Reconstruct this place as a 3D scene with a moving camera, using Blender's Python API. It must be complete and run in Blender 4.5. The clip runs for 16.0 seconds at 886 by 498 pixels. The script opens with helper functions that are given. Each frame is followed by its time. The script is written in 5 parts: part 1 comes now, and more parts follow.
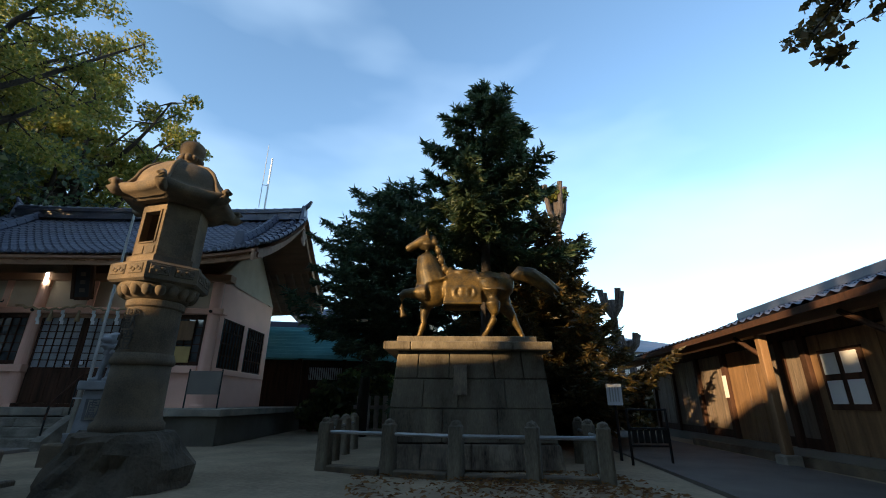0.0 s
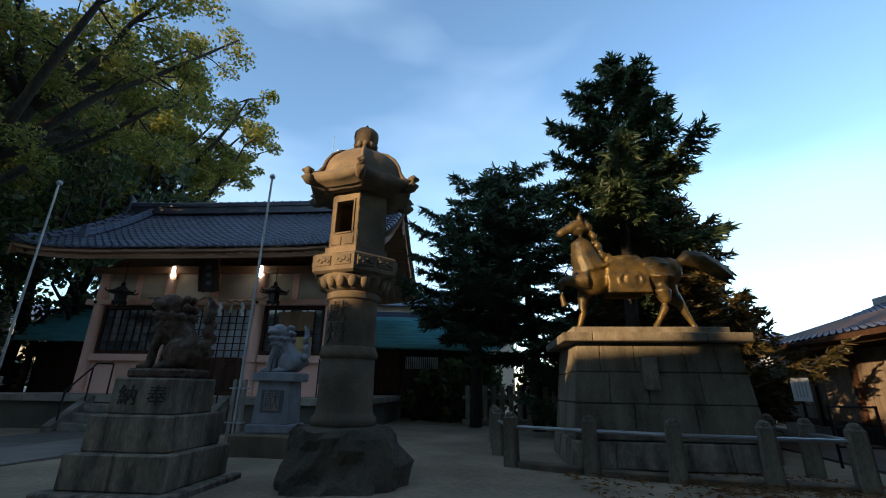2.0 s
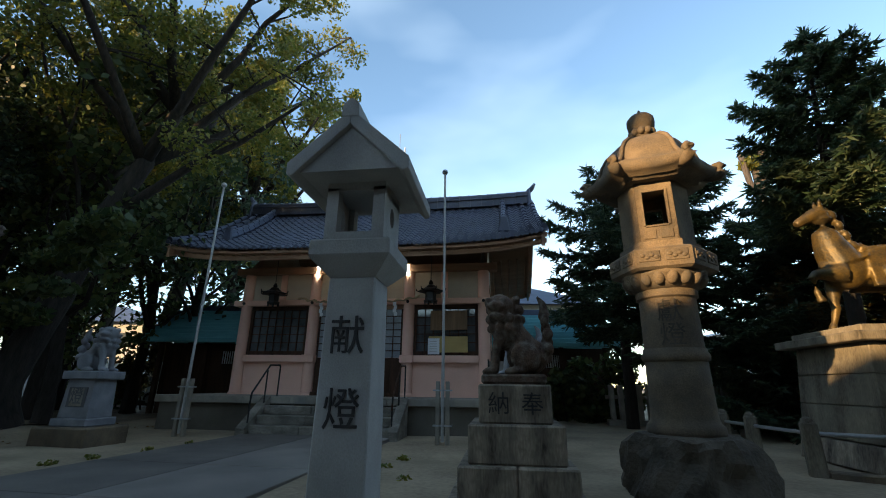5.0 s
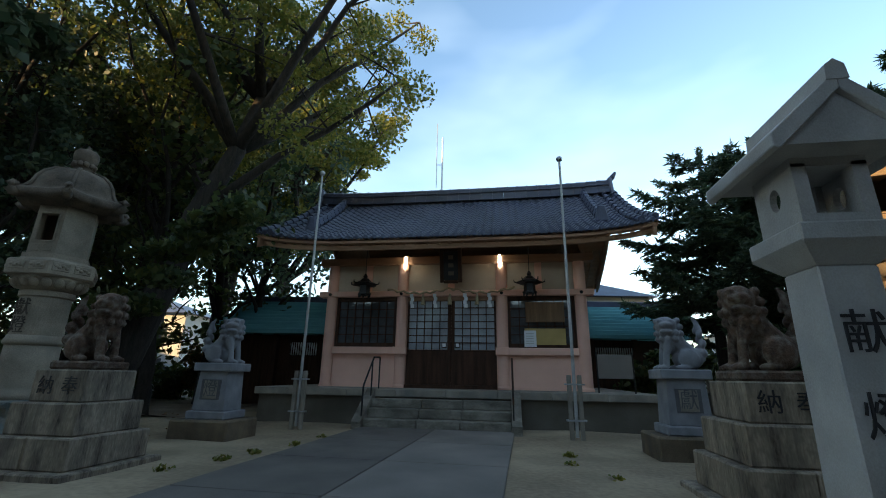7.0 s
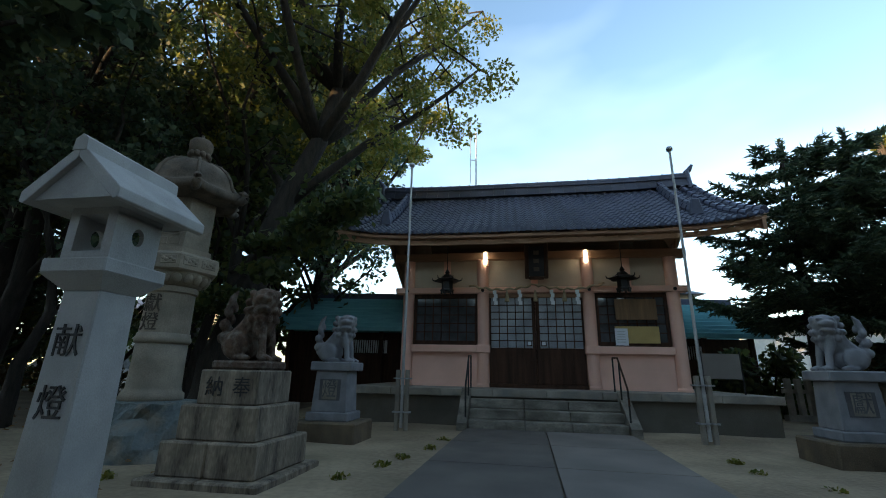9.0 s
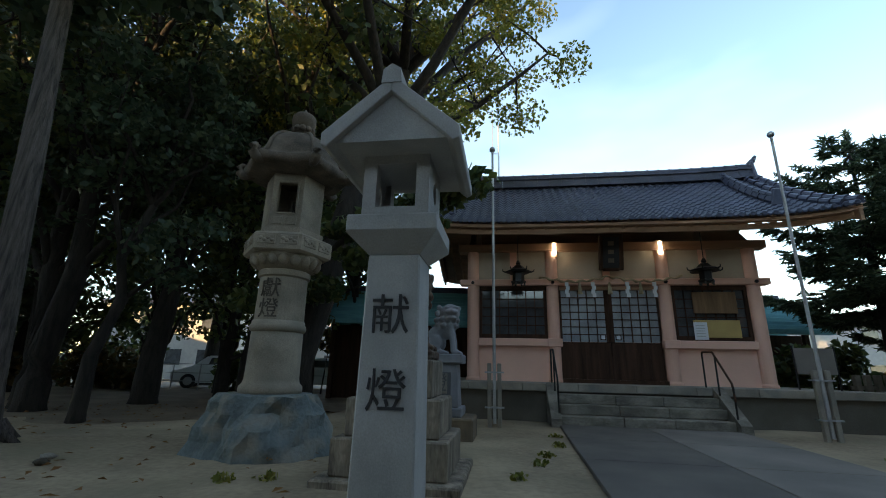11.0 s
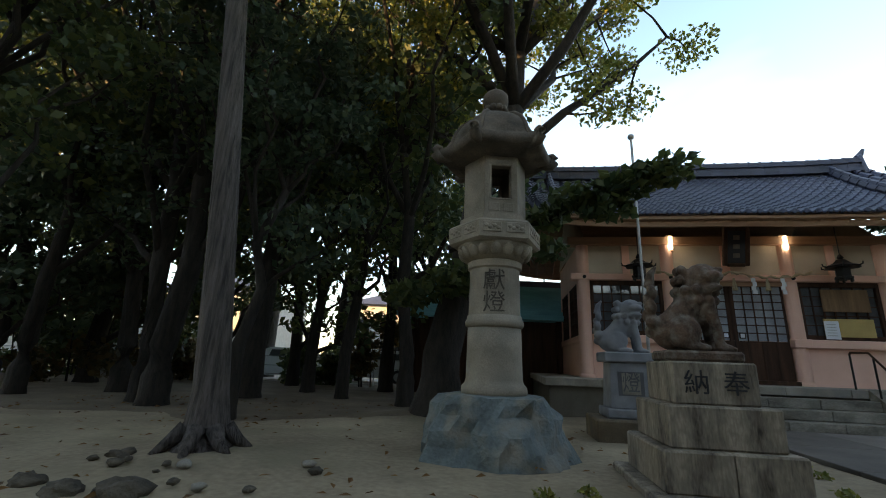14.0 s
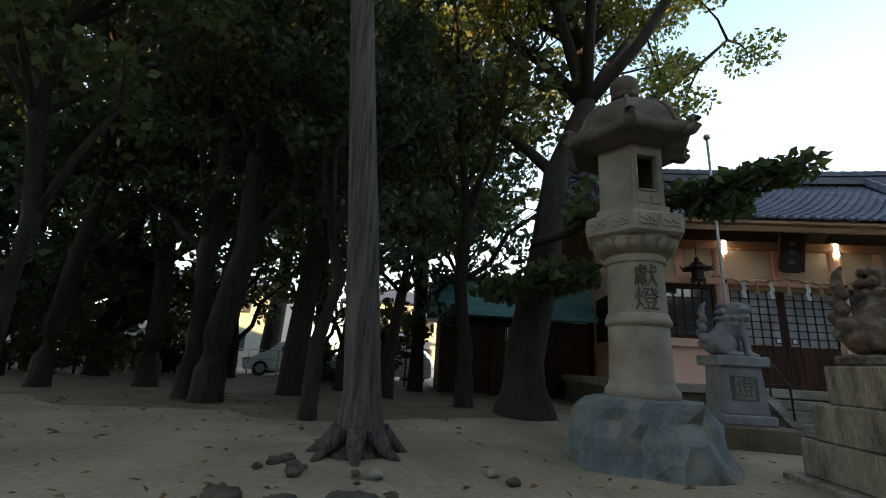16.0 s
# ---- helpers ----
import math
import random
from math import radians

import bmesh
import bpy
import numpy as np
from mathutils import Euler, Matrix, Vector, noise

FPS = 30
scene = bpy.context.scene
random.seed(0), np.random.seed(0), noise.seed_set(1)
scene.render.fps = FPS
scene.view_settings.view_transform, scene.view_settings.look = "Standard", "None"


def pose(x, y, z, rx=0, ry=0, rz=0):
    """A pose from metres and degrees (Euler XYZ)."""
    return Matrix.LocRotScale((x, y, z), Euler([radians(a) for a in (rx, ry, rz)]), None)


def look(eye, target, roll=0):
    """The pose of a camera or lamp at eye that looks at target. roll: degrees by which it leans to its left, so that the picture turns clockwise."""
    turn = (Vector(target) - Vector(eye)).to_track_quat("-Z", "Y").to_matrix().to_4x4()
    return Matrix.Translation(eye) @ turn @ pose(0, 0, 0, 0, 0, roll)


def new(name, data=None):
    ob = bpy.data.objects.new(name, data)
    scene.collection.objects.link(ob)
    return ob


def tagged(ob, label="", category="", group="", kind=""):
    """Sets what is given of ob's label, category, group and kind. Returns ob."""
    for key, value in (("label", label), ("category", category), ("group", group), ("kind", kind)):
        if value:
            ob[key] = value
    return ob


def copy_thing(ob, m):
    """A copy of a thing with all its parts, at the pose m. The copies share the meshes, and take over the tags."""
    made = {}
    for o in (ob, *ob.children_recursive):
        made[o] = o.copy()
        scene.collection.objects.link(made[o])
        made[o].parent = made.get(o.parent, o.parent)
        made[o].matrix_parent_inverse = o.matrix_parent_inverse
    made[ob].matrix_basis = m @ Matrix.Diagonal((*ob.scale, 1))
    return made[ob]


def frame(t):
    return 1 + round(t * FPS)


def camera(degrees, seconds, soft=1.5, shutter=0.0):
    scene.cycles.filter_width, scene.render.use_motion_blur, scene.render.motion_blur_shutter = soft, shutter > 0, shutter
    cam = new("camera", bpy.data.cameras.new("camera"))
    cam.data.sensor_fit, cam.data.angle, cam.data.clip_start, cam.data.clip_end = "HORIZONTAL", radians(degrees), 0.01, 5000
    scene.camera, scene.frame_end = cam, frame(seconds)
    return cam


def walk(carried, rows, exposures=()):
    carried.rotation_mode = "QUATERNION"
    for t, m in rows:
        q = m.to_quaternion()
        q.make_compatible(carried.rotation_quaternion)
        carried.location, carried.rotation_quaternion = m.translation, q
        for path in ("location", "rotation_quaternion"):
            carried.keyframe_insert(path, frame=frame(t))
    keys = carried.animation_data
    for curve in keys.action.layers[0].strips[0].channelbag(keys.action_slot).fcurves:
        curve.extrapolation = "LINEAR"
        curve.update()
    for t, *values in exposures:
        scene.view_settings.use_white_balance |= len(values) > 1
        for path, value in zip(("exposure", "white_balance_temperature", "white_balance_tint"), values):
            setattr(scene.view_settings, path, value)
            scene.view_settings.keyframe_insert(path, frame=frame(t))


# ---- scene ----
cam = camera(92.1, 16.0, soft=1.0)
PATH = [
    (0, (-1.267, 1.298, 1.028), (-0.969, 3.156, 1.705), 0.4),
    (0.5, (-1.807, 1.405, 1.048), (-1.576, 3.277, 1.714), 0.7),
    (1, (-2.394, 1.535, 1.092), (-2.203, 3.418, 1.739), 0.8),
    (1.5, (-2.982, 1.776, 1.104), (-2.836, 3.668, 1.737), 0.8),
    (2, (-3.569, 1.978, 1.117), (-3.444, 3.875, 1.74), 0.9),
    (2.5, (-4.182, 2.13, 1.139), (-4.088, 4.03, 1.757), 0.9),
    (3, (-4.815, 2.288, 1.145), (-4.732, 4.188, 1.764), 0.9),
    (3.5, (-5.507, 2.388, 1.166), (-5.441, 4.289, 1.782), 1.1),
    (4, (-6.152, 2.474, 1.174), (-6.104, 4.377, 1.784), 1.1),
    (4.2, (-6.416, 2.502, 1.177), (-6.377, 4.406, 1.788), 1.0),
    (6.3, (-9.15, 2.647, 1.161), (-9.153, 4.56, 1.742), 0.9),
    (6.5, (-9.413, 2.71, 1.183), (-9.423, 4.626, 1.758), 1.0),
    (7, (-10.041, 2.879, 1.191), (-10.052, 4.796, 1.76), 1.0),
    (7.5, (-10.657, 2.996, 1.229), (-10.678, 4.915, 1.792), 1.1),
    (8, (-11.252, 3.1, 1.217), (-11.279, 5.019, 1.778), 1.2),
    (8.5, (-11.816, 3.196, 1.206), (-11.854, 5.116, 1.766), 1.2),
    (9, (-12.326, 3.285, 1.207), (-12.361, 5.206, 1.763), 1.2),
    (9.2, (-12.58, 3.321, 1.191), (-12.613, 5.244, 1.741), 1.4),
    (11.3, (-14.725, 3.878, 1.08), (-14.732, 5.802, 1.625), 1.4),
    (11.5, (-14.911, 3.926, 1.076), (-14.924, 5.847, 1.631), 1.5),
    (12, (-15.429, 4.041, 1.065), (-15.444, 5.964, 1.615), 1.6),
    (12.2, (-15.655, 4.081, 1.06), (-15.668, 6.004, 1.61), 1.5),
    (12.5, (-15.982, 4.152, 1.052), (-15.993, 6.075, 1.601), 1.6),
    (13, (-16.495, 4.196, 1.048), (-16.504, 6.121, 1.589), 1.6),
    (13.5, (-16.984, 4.278, 1.063), (-16.999, 6.208, 1.587), 1.9),
    (14, (-17.581, 4.319, 1.092), (-17.584, 6.253, 1.604), 2.2),
    (14.5, (-18.081, 4.412, 1.069), (-18.052, 6.347, 1.577), 2.3),
    (15, (-18.598, 4.521, 1.04), (-18.551, 6.456, 1.544), 2.7),
    (15.5, (-19.11, 4.693, 1.005), (-19.039, 6.625, 1.518), 2.9),
    (16, (-19.677, 4.861, 0.984), (-19.569, 6.791, 1.499), 3.4),
]
walk(cam, [(t, look(eye, target, roll)) for t, eye, target, roll in PATH], [(0, 1.45, 6250, 6), (2.5, 1.33, 6150, 6), (4, 1.5, 6500, 6), (6.5, 1.8, 6900, 6), (9, 1.85, 7000, 6), (14, 2.25, 8100, 12), (16, 2.35, 8200, 12)])

# ---- world, sun, exposure ----
SUN = Vector((-0.81, -0.545, 0.2)).normalized()
world = bpy.data.worlds.new("sky")
scene.world = world
world.use_nodes = True
wn, wl = world.node_tree.nodes, world.node_tree.links
sky = wn.new("ShaderNodeTexSky")
sky.sky_type, sky.sun_disc = "NISHITA", False
sky.sun_elevation, sky.sun_rotation = math.asin(SUN.z), math.atan2(SUN.x, SUN.y)
sky.air_density, sky.dust_density, sky.ozone_density = 1.0, 0.1, 1.8
wtc = wn.new("ShaderNodeTexCoord")
wmap = wn.new("ShaderNodeMapping")
wmap.inputs["Scale"].default_value = (1.2, 1.2, 3.2)
wmap.inputs["Rotation"].default_value = (0.2, 0.5, 0.7)
wl.new(wtc.outputs["Generated"], wmap.inputs[0])
wnoi = wn.new("ShaderNodeTexNoise")
wnoi.inputs["Scale"].default_value, wnoi.inputs["Detail"].default_value, wnoi.inputs["Roughness"].default_value = 1.3, 4, 0.45
wl.new(wmap.outputs[0], wnoi.inputs["Vector"])
wramp = wn.new("ShaderNodeValToRGB")
wramp.color_ramp.elements[0].position, wramp.color_ramp.elements[1].position = 0.4, 0.95
wramp.color_ramp.elements[1].color = (0.75, 0.75, 0.75, 1)
wl.new(wnoi.outputs["Fac"], wramp.inputs[0])
wmix = wn.new("ShaderNodeMixRGB")
wmix.inputs["Color2"].default_value = (3.0, 3.7, 4.5, 1)
wl.new(wramp.outputs[0], wmix.inputs["Fac"])
wl.new(sky.outputs[0], wmix.inputs["Color1"])
wl.new(wmix.outputs[0], wn["Background"].inputs["Color"])
wn["Background"].inputs["Strength"].default_value = 0.15
sun = new("sun", bpy.data.lights.new("sun", "SUN"))
sun.data.energy, sun.data.angle, sun.data.color = 3.9, radians(0.6), (1.0, 0.66, 0.34)
sun.matrix_world = look((0, 0, 30), Vector((0, 0, 30)) - SUN)


# ---- materials ----
def material(name, base, dark=None, rough=0.8, metal=0.0, scale=3.0, fine=40.0, bump=0.3, spots=None, stretch=(1, 1, 1), rand=0.0, far=0.02):
    """A base colour that drifts to a darker one at a large and a small scale, with grain relief. spots: a third colour, in patches."""
    m = bpy.data.materials.new(name)
    m.use_nodes = True
    n, l = m.node_tree.nodes, m.node_tree.links
    b = n["Principled BSDF"]
    dark = dark or tuple(c * 0.6 for c in base)
    tc, mp = n.new("ShaderNodeTexCoord"), n.new("ShaderNodeMapping")
    mp.inputs["Scale"].default_value = stretch
    l.new(tc.outputs["Object"], mp.inputs[0])
    big, small = n.new("ShaderNodeTexNoise"), n.new("ShaderNodeTexNoise")
    for t, s, d in ((big, scale, 6), (small, fine, 4)):
        t.inputs["Scale"].default_value, t.inputs["Detail"].default_value = s, d
        l.new(mp.outputs[0], t.inputs["Vector"])
    add = n.new("ShaderNodeMath")
    add.operation = "MULTIPLY_ADD"
    add.inputs[1].default_value = 0.45
    l.new(small.outputs["Fac"], add.inputs[0])
    l.new(big.outputs["Fac"], add.inputs[2])
    ramp = n.new("ShaderNodeValToRGB")
    ramp.color_ramp.elements[0].position, ramp.color_ramp.elements[1].position = 0.5, 0.95
    ramp.color_ramp.elements[0].color, ramp.color_ramp.elements[1].color = (*dark, 1), (*base, 1)
    l.new(add.outputs[0], ramp.inputs[0])
    out = ramp.outputs[0]
    if spots:
        third = n.new("ShaderNodeTexNoise")
        third.inputs["Scale"].default_value, third.inputs["Detail"].default_value = scale * 1.7, 8
        l.new(tc.outputs["Object"], third.inputs["Vector"])
        r2 = n.new("ShaderNodeValToRGB")
        r2.color_ramp.elements[0].position, r2.color_ramp.elements[1].position = 0.46, 0.8
        l.new(third.outputs["Fac"], r2.inputs[0])
        mix = n.new("ShaderNodeMixRGB")
        mix.inputs["Color2"].default_value = (*spots, 1)
        l.new(r2.outputs[0], mix.inputs["Fac"])
        l.new(out, mix.inputs["Color1"])
        out = mix.outputs[0]
    if rand:
        info, geo = n.new("ShaderNodeObjectInfo"), n.new("ShaderNodeNewGeometry")
        s = n.new("ShaderNodeMath")
        s.operation = "ADD"
        l.new(info.outputs["Random"], s.inputs[0])
        l.new(geo.outputs["Random Per Island"], s.inputs[1])
        mr = n.new("ShaderNodeMapRange")
        mr.inputs["From Max"].default_value = 2.0
        mr.inputs["To Min"].default_value, mr.inputs["To Max"].default_value = 1 - rand, 1 + rand
        l.new(s.outputs[0], mr.inputs[0])
        hsv = n.new("ShaderNodeHueSaturation")
        l.new(mr.outputs[0], hsv.inputs["Value"])
        l.new(out, hsv.inputs["Color"])
        out = hsv.outputs[0]
    l.new(out, b.inputs["Base Color"])
    b.inputs["Roughness"].default_value, b.inputs["Metallic"].default_value = rough, metal
    bp = n.new("ShaderNodeBump")
    bp.inputs["Strength"].default_value, bp.inputs["Distance"].default_value = bump, far
    l.new(add.outputs[0], bp.inputs["Height"])
    l.new(bp.outputs[0], b.inputs["Normal"])
    return m


def glow(name, colour, power):
    m = bpy.data.materials.new(name)
    m.use_nodes = True
    b = m.node_tree.nodes["Principled BSDF"]
    b.inputs["Base Color"].default_value = (0.9, 0.9, 0.9, 1)
    b.inputs["Emission Color"].default_value, b.inputs["Emission Strength"].default_value = (*colour, 1), power
    return m


def leafy(name, colours, rough=0.5):
    """Leaves, each island of its own tone, that let some light through."""
    m = bpy.data.materials.new(name)
    m.use_nodes = True
    n, l = m.node_tree.nodes, m.node_tree.links
    b = n["Principled BSDF"]
    geo, ramp = n.new("ShaderNodeNewGeometry"), n.new("ShaderNodeValToRGB")
    l.new(geo.outputs["Random Per Island"], ramp.inputs[0])
    ramp.color_ramp.elements[0].color, ramp.color_ramp.elements[1].color = (*colours[0], 1), (*colours[-1], 1)
    for i, c in enumerate(colours[1:-1]):
        e = ramp.color_ramp.elements.new((i + 1) / (len(colours) - 1))
        e.color = (*c, 1)
    l.new(ramp.outputs[0], b.inputs["Base Color"])
    b.inputs["Roughness"].default_value = rough
    tr, mix = n.new("ShaderNodeBsdfTranslucent"), n.new("ShaderNodeMixShader")
    l.new(ramp.outputs[0], tr.inputs["Color"])
    mix.inputs[0].default_value = 0.5
    l.new(b.outputs[0], mix.inputs[1])
    l.new(tr.outputs[0], mix.inputs[2])
    l.new(mix.outputs[0], n["Material Output"].inputs["Surface"])
    return m


M_GROUND = material("packed_sand", (0.38, 0.295, 0.19), (0.165, 0.122, 0.078), 0.95, scale=0.6, fine=14, bump=0.5, spots=(0.19, 0.155, 0.095), far=0.03)
M_ASPHALT = material("asphalt", (0.14, 0.122, 0.104), (0.08, 0.07, 0.06), 0.9, scale=1.2, fine=120, bump=0.4)
M_PAVE = material("path_concrete", (0.22, 0.194, 0.166), (0.125, 0.11, 0.095), 0.9, scale=0.8, fine=60, bump=0.3)
M_STONE = material("old_granite", (0.2, 0.145, 0.09), (0.06, 0.045, 0.03), 0.9, scale=2.2, fine=55, bump=0.5, spots=(0.085, 0.072, 0.055))
M_STONEB = material("pale_granite", (0.35, 0.31, 0.25), (0.17, 0.15, 0.12), 0.9, scale=2.0, fine=60, bump=0.4, spots=(0.17, 0.165, 0.15))
M_STEP = material("mossy_step_stone", (0.3, 0.27, 0.22), (0.085, 0.075, 0.06), 0.93, scale=2.6, fine=45, bump=0.5, spots=(0.1, 0.09, 0.068), stretch=(0.6, 1, 1.6), rand=0.12)
M_PLINTH = material("damp_concrete", (0.15, 0.132, 0.105), (0.07, 0.06, 0.047), 0.93, scale=1.1, fine=40, bump=0.35, spots=(0.085, 0.078, 0.055))
M_STONEW = material("warm_granite", (0.36, 0.3, 0.225), (0.16, 0.13, 0.096), 0.9, scale=2.0, fine=60, bump=0.4, spots=(0.2, 0.175, 0.135))
M_MOSSY = material("weathered_granite", (0.17, 0.13, 0.095), (0.045, 0.035, 0.026), 0.95, scale=3.5, fine=50, bump=0.6, spots=(0.09, 0.078, 0.062))
M_BLOCK = material("streaked_granite", (0.22, 0.185, 0.132), (0.05, 0.04, 0.028), 0.92, scale=3.2, fine=50, bump=0.5, spots=(0.14, 0.12, 0.088), stretch=(1, 1, 0.3), rand=0.12)
M_STAIN = material("stained_granite", (0.35, 0.285, 0.21), (0.04, 0.03, 0.022), 0.9, scale=6, fine=50, bump=0.5, spots=(0.15, 0.12, 0.09), stretch=(1, 1, 0.22))
M_DARKST = material("lichened_stone", (0.13, 0.075, 0.048), (0.03, 0.018, 0.012), 0.95, scale=6, fine=45, bump=0.9, spots=(0.2, 0.175, 0.14))
M_GREY = material("grey_granite", (0.27, 0.275, 0.29), (0.15, 0.155, 0.17), 0.8, scale=3, fine=110, bump=0.2)
M_DARKGREY = material("dark_granite", (0.13, 0.13, 0.135), (0.075, 0.075, 0.08), 0.85, scale=3, fine=110, bump=0.2)
M_WHITE = material("white_concrete", (0.44, 0.425, 0.405), (0.27, 0.262, 0.25), 0.88, scale=2.2, fine=90, bump=0.3, spots=(0.34, 0.335, 0.325))
M_ROCK = material("boulder", (0.115, 0.09, 0.062), (0.036, 0.03, 0.022), 0.95, scale=2.5, fine=25, bump=0.9, spots=(0.12, 0.10, 0.07), far=0.05)
M_BLUEROCK = material("blue_green_boulder", (0.165, 0.195, 0.19), (0.07, 0.088, 0.085), 0.85, scale=2.2, fine=22, bump=0.8, spots=(0.26, 0.22, 0.16), far=0.05)
M_PINK = material("salmon_plaster", (0.86, 0.52, 0.395), (0.72, 0.42, 0.315), 0.85, scale=0.9, fine=60, bump=0.12)
M_CREAM = material("cream_plaster", (0.54, 0.45, 0.34), (0.4, 0.32, 0.235), 0.85, scale=1.2, fine=50, bump=0.15)
M_BEAM = material("orange_brown_beam", (0.42, 0.24, 0.14), (0.27, 0.15, 0.085), 0.65, scale=2, fine=40, bump=0.15, stretch=(0.3, 3, 3))
M_DARKWOOD = material("dark_wood", (0.085, 0.042, 0.026), (0.03, 0.017, 0.012), 0.75, scale=2, fine=30, bump=0.25, stretch=(4, 4, 0.4))
M_DARKWOOD.node_tree.nodes["Principled BSDF"].inputs["Specular IOR Level"].default_value = 0.15
M_BROWN = material("weathered_planks", (0.20, 0.15, 0.11), (0.09, 0.07, 0.055), 0.8, scale=2, fine=28, bump=0.35, stretch=(6, 6, 0.5), rand=0.15)
M_TAN = material("tan_planks", (0.25, 0.145, 0.07), (0.12, 0.068, 0.034), 0.7, scale=2, fine=28, bump=0.3, stretch=(5, 5, 0.4), rand=0.12)
M_TILE = material("blue_grey_roof_tile", (0.07, 0.08, 0.125), (0.032, 0.037, 0.06), 0.42, scale=1.5, fine=30, bump=0.15, rand=0.3)
M_TEAL = material("teal_copper_roof", (0.15, 0.43, 0.47), (0.09, 0.29, 0.33), 0.5, metal=0.1, scale=1.0, fine=15, bump=0.1, stretch=(1, 4, 4))
M_BLACK = material("black_iron", (0.022, 0.022, 0.022), (0.01, 0.01, 0.01), 0.5, metal=0.4, bump=0.1)
M_STEEL = material("steel_tube", (0.45, 0.46, 0.47), (0.3, 0.31, 0.32), 0.4, metal=0.7, bump=0.05)
M_POLE = material("painted_pole", (0.5, 0.5, 0.49), (0.33, 0.32, 0.3), 0.5, metal=0.2, scale=4, fine=40, bump=0.05)
M_BRONZE = material("aged_bronze", (0.16, 0.1, 0.024), (0.022, 0.02, 0.013), 0.5, metal=0.5, scale=3.0, fine=30, bump=0.4, spots=(0.03, 0.028, 0.02))
M_INK = material("black_paint", (0.02, 0.02, 0.022), (0.012, 0.012, 0.014), 0.7, bump=0.0)
M_CARVE_SHADE = material("carved_shadowed_stone", (0.1, 0.082, 0.064), (0.05, 0.042, 0.033), 0.95, bump=0.2)
M_PAPER = material("white_paper", (0.75, 0.76, 0.78), (0.65, 0.66, 0.68), 0.8, bump=0.05)
M_OCHRE = material("ochre_board", (0.50, 0.36, 0.13), (0.40, 0.28, 0.10), 0.7, bump=0.1)
M_ROPE = material("straw_rope", (0.46, 0.38, 0.24), (0.28, 0.22, 0.13), 0.9, fine=60, bump=0.6)
M_BARK = material("cedar_bark", (0.14, 0.115, 0.1), (0.025, 0.02, 0.018), 0.95, scale=5, fine=22, bump=1.0, stretch=(4, 4, 0.22), far=0.06)
M_BARK2 = material("dark_bark", (0.034, 0.026, 0.02), (0.01, 0.008, 0.0065), 0.95, scale=4, fine=24, bump=0.8, stretch=(3, 3, 0.6), far=0.03)
M_CAMPHOR = leafy("camphor_leaves", ((0.08, 0.115, 0.022), (0.17, 0.18, 0.03), (0.26, 0.23, 0.042), (0.12, 0.15, 0.028)))
M_DARKLEAF = leafy("forest_leaves", ((0.03, 0.055, 0.02), (0.06, 0.09, 0.028), (0.11, 0.125, 0.034)))
M_CEDAR = leafy("cedar_needles", ((0.03, 0.058, 0.034), (0.05, 0.085, 0.046), (0.085, 0.115, 0.055)))
M_PINE = leafy("fir_needles", ((0.034, 0.066, 0.034), (0.062, 0.1, 0.046), (0.1, 0.12, 0.052)))
M_RUST = leafy("autumn_leaves", ((0.03, 0.035, 0.015), (0.12, 0.075, 0.02), (0.05, 0.05, 0.02)))
M_DRY = leafy("fallen_leaves", ((0.16, 0.07, 0.025), (0.25, 0.13, 0.04), (0.10, 0.05, 0.025)), 0.8)
M_CAR = material("white_car_paint", (0.78, 0.8, 0.82), (0.7, 0.72, 0.74), 0.25, bump=0.0)
M_RUBBER = material("rubber", (0.02, 0.02, 0.02), (0.014, 0.014, 0.014), 0.8, bump=0.1)
M_HOUSE = material("grey_siding", (0.5, 0.49, 0.46), (0.4, 0.39, 0.37), 0.85, bump=0.1)
M_SKYPANE = material("sky_pale_glass", (0.42, 0.44, 0.46), (0.2, 0.21, 0.23), 0.25, scale=1.6, bump=0.02)
M_LAMP = glow("lamp_tube", (1.0, 0.93, 0.80), 5.0)
M_GLASS = material("window_glass", (0.10, 0.11, 0.12), (0.05, 0.055, 0.06), 0.06, bump=0.0)
M_GLASS.node_tree.nodes["Principled BSDF"].inputs["Specular IOR Level"].default_value = 0.9


# ---- building helpers ----
def mesh_of(name, verts, faces, mat, smooth=False):
    me = bpy.data.meshes.new(name)
    me.from_pydata(verts, [], faces)
    me.materials.append(mat)
    if smooth:
        me.polygons.foreach_set("use_smooth", [True] * len(me.polygons))
    me.update()
    return me


def part(name, bm, mat, parent=None, label="", smooth=False):
    me = bpy.data.meshes.new(name)
    bmesh.ops.recalc_face_normals(bm, faces=bm.faces)
    bm.to_mesh(me)
    bm.free()
    me.materials.append(mat)
    if smooth:
        me.polygons.foreach_set("use_smooth", [True] * len(me.polygons))
    ob = new(name, me)
    ob.parent = parent
    return tagged(ob, label)


def thing(name, m, label, category, group="", kind=""):
    ob = new(name)
    ob.empty_display_size = 0.2
    ob.matrix_world = m
    return tagged(ob, label, category, group, kind)


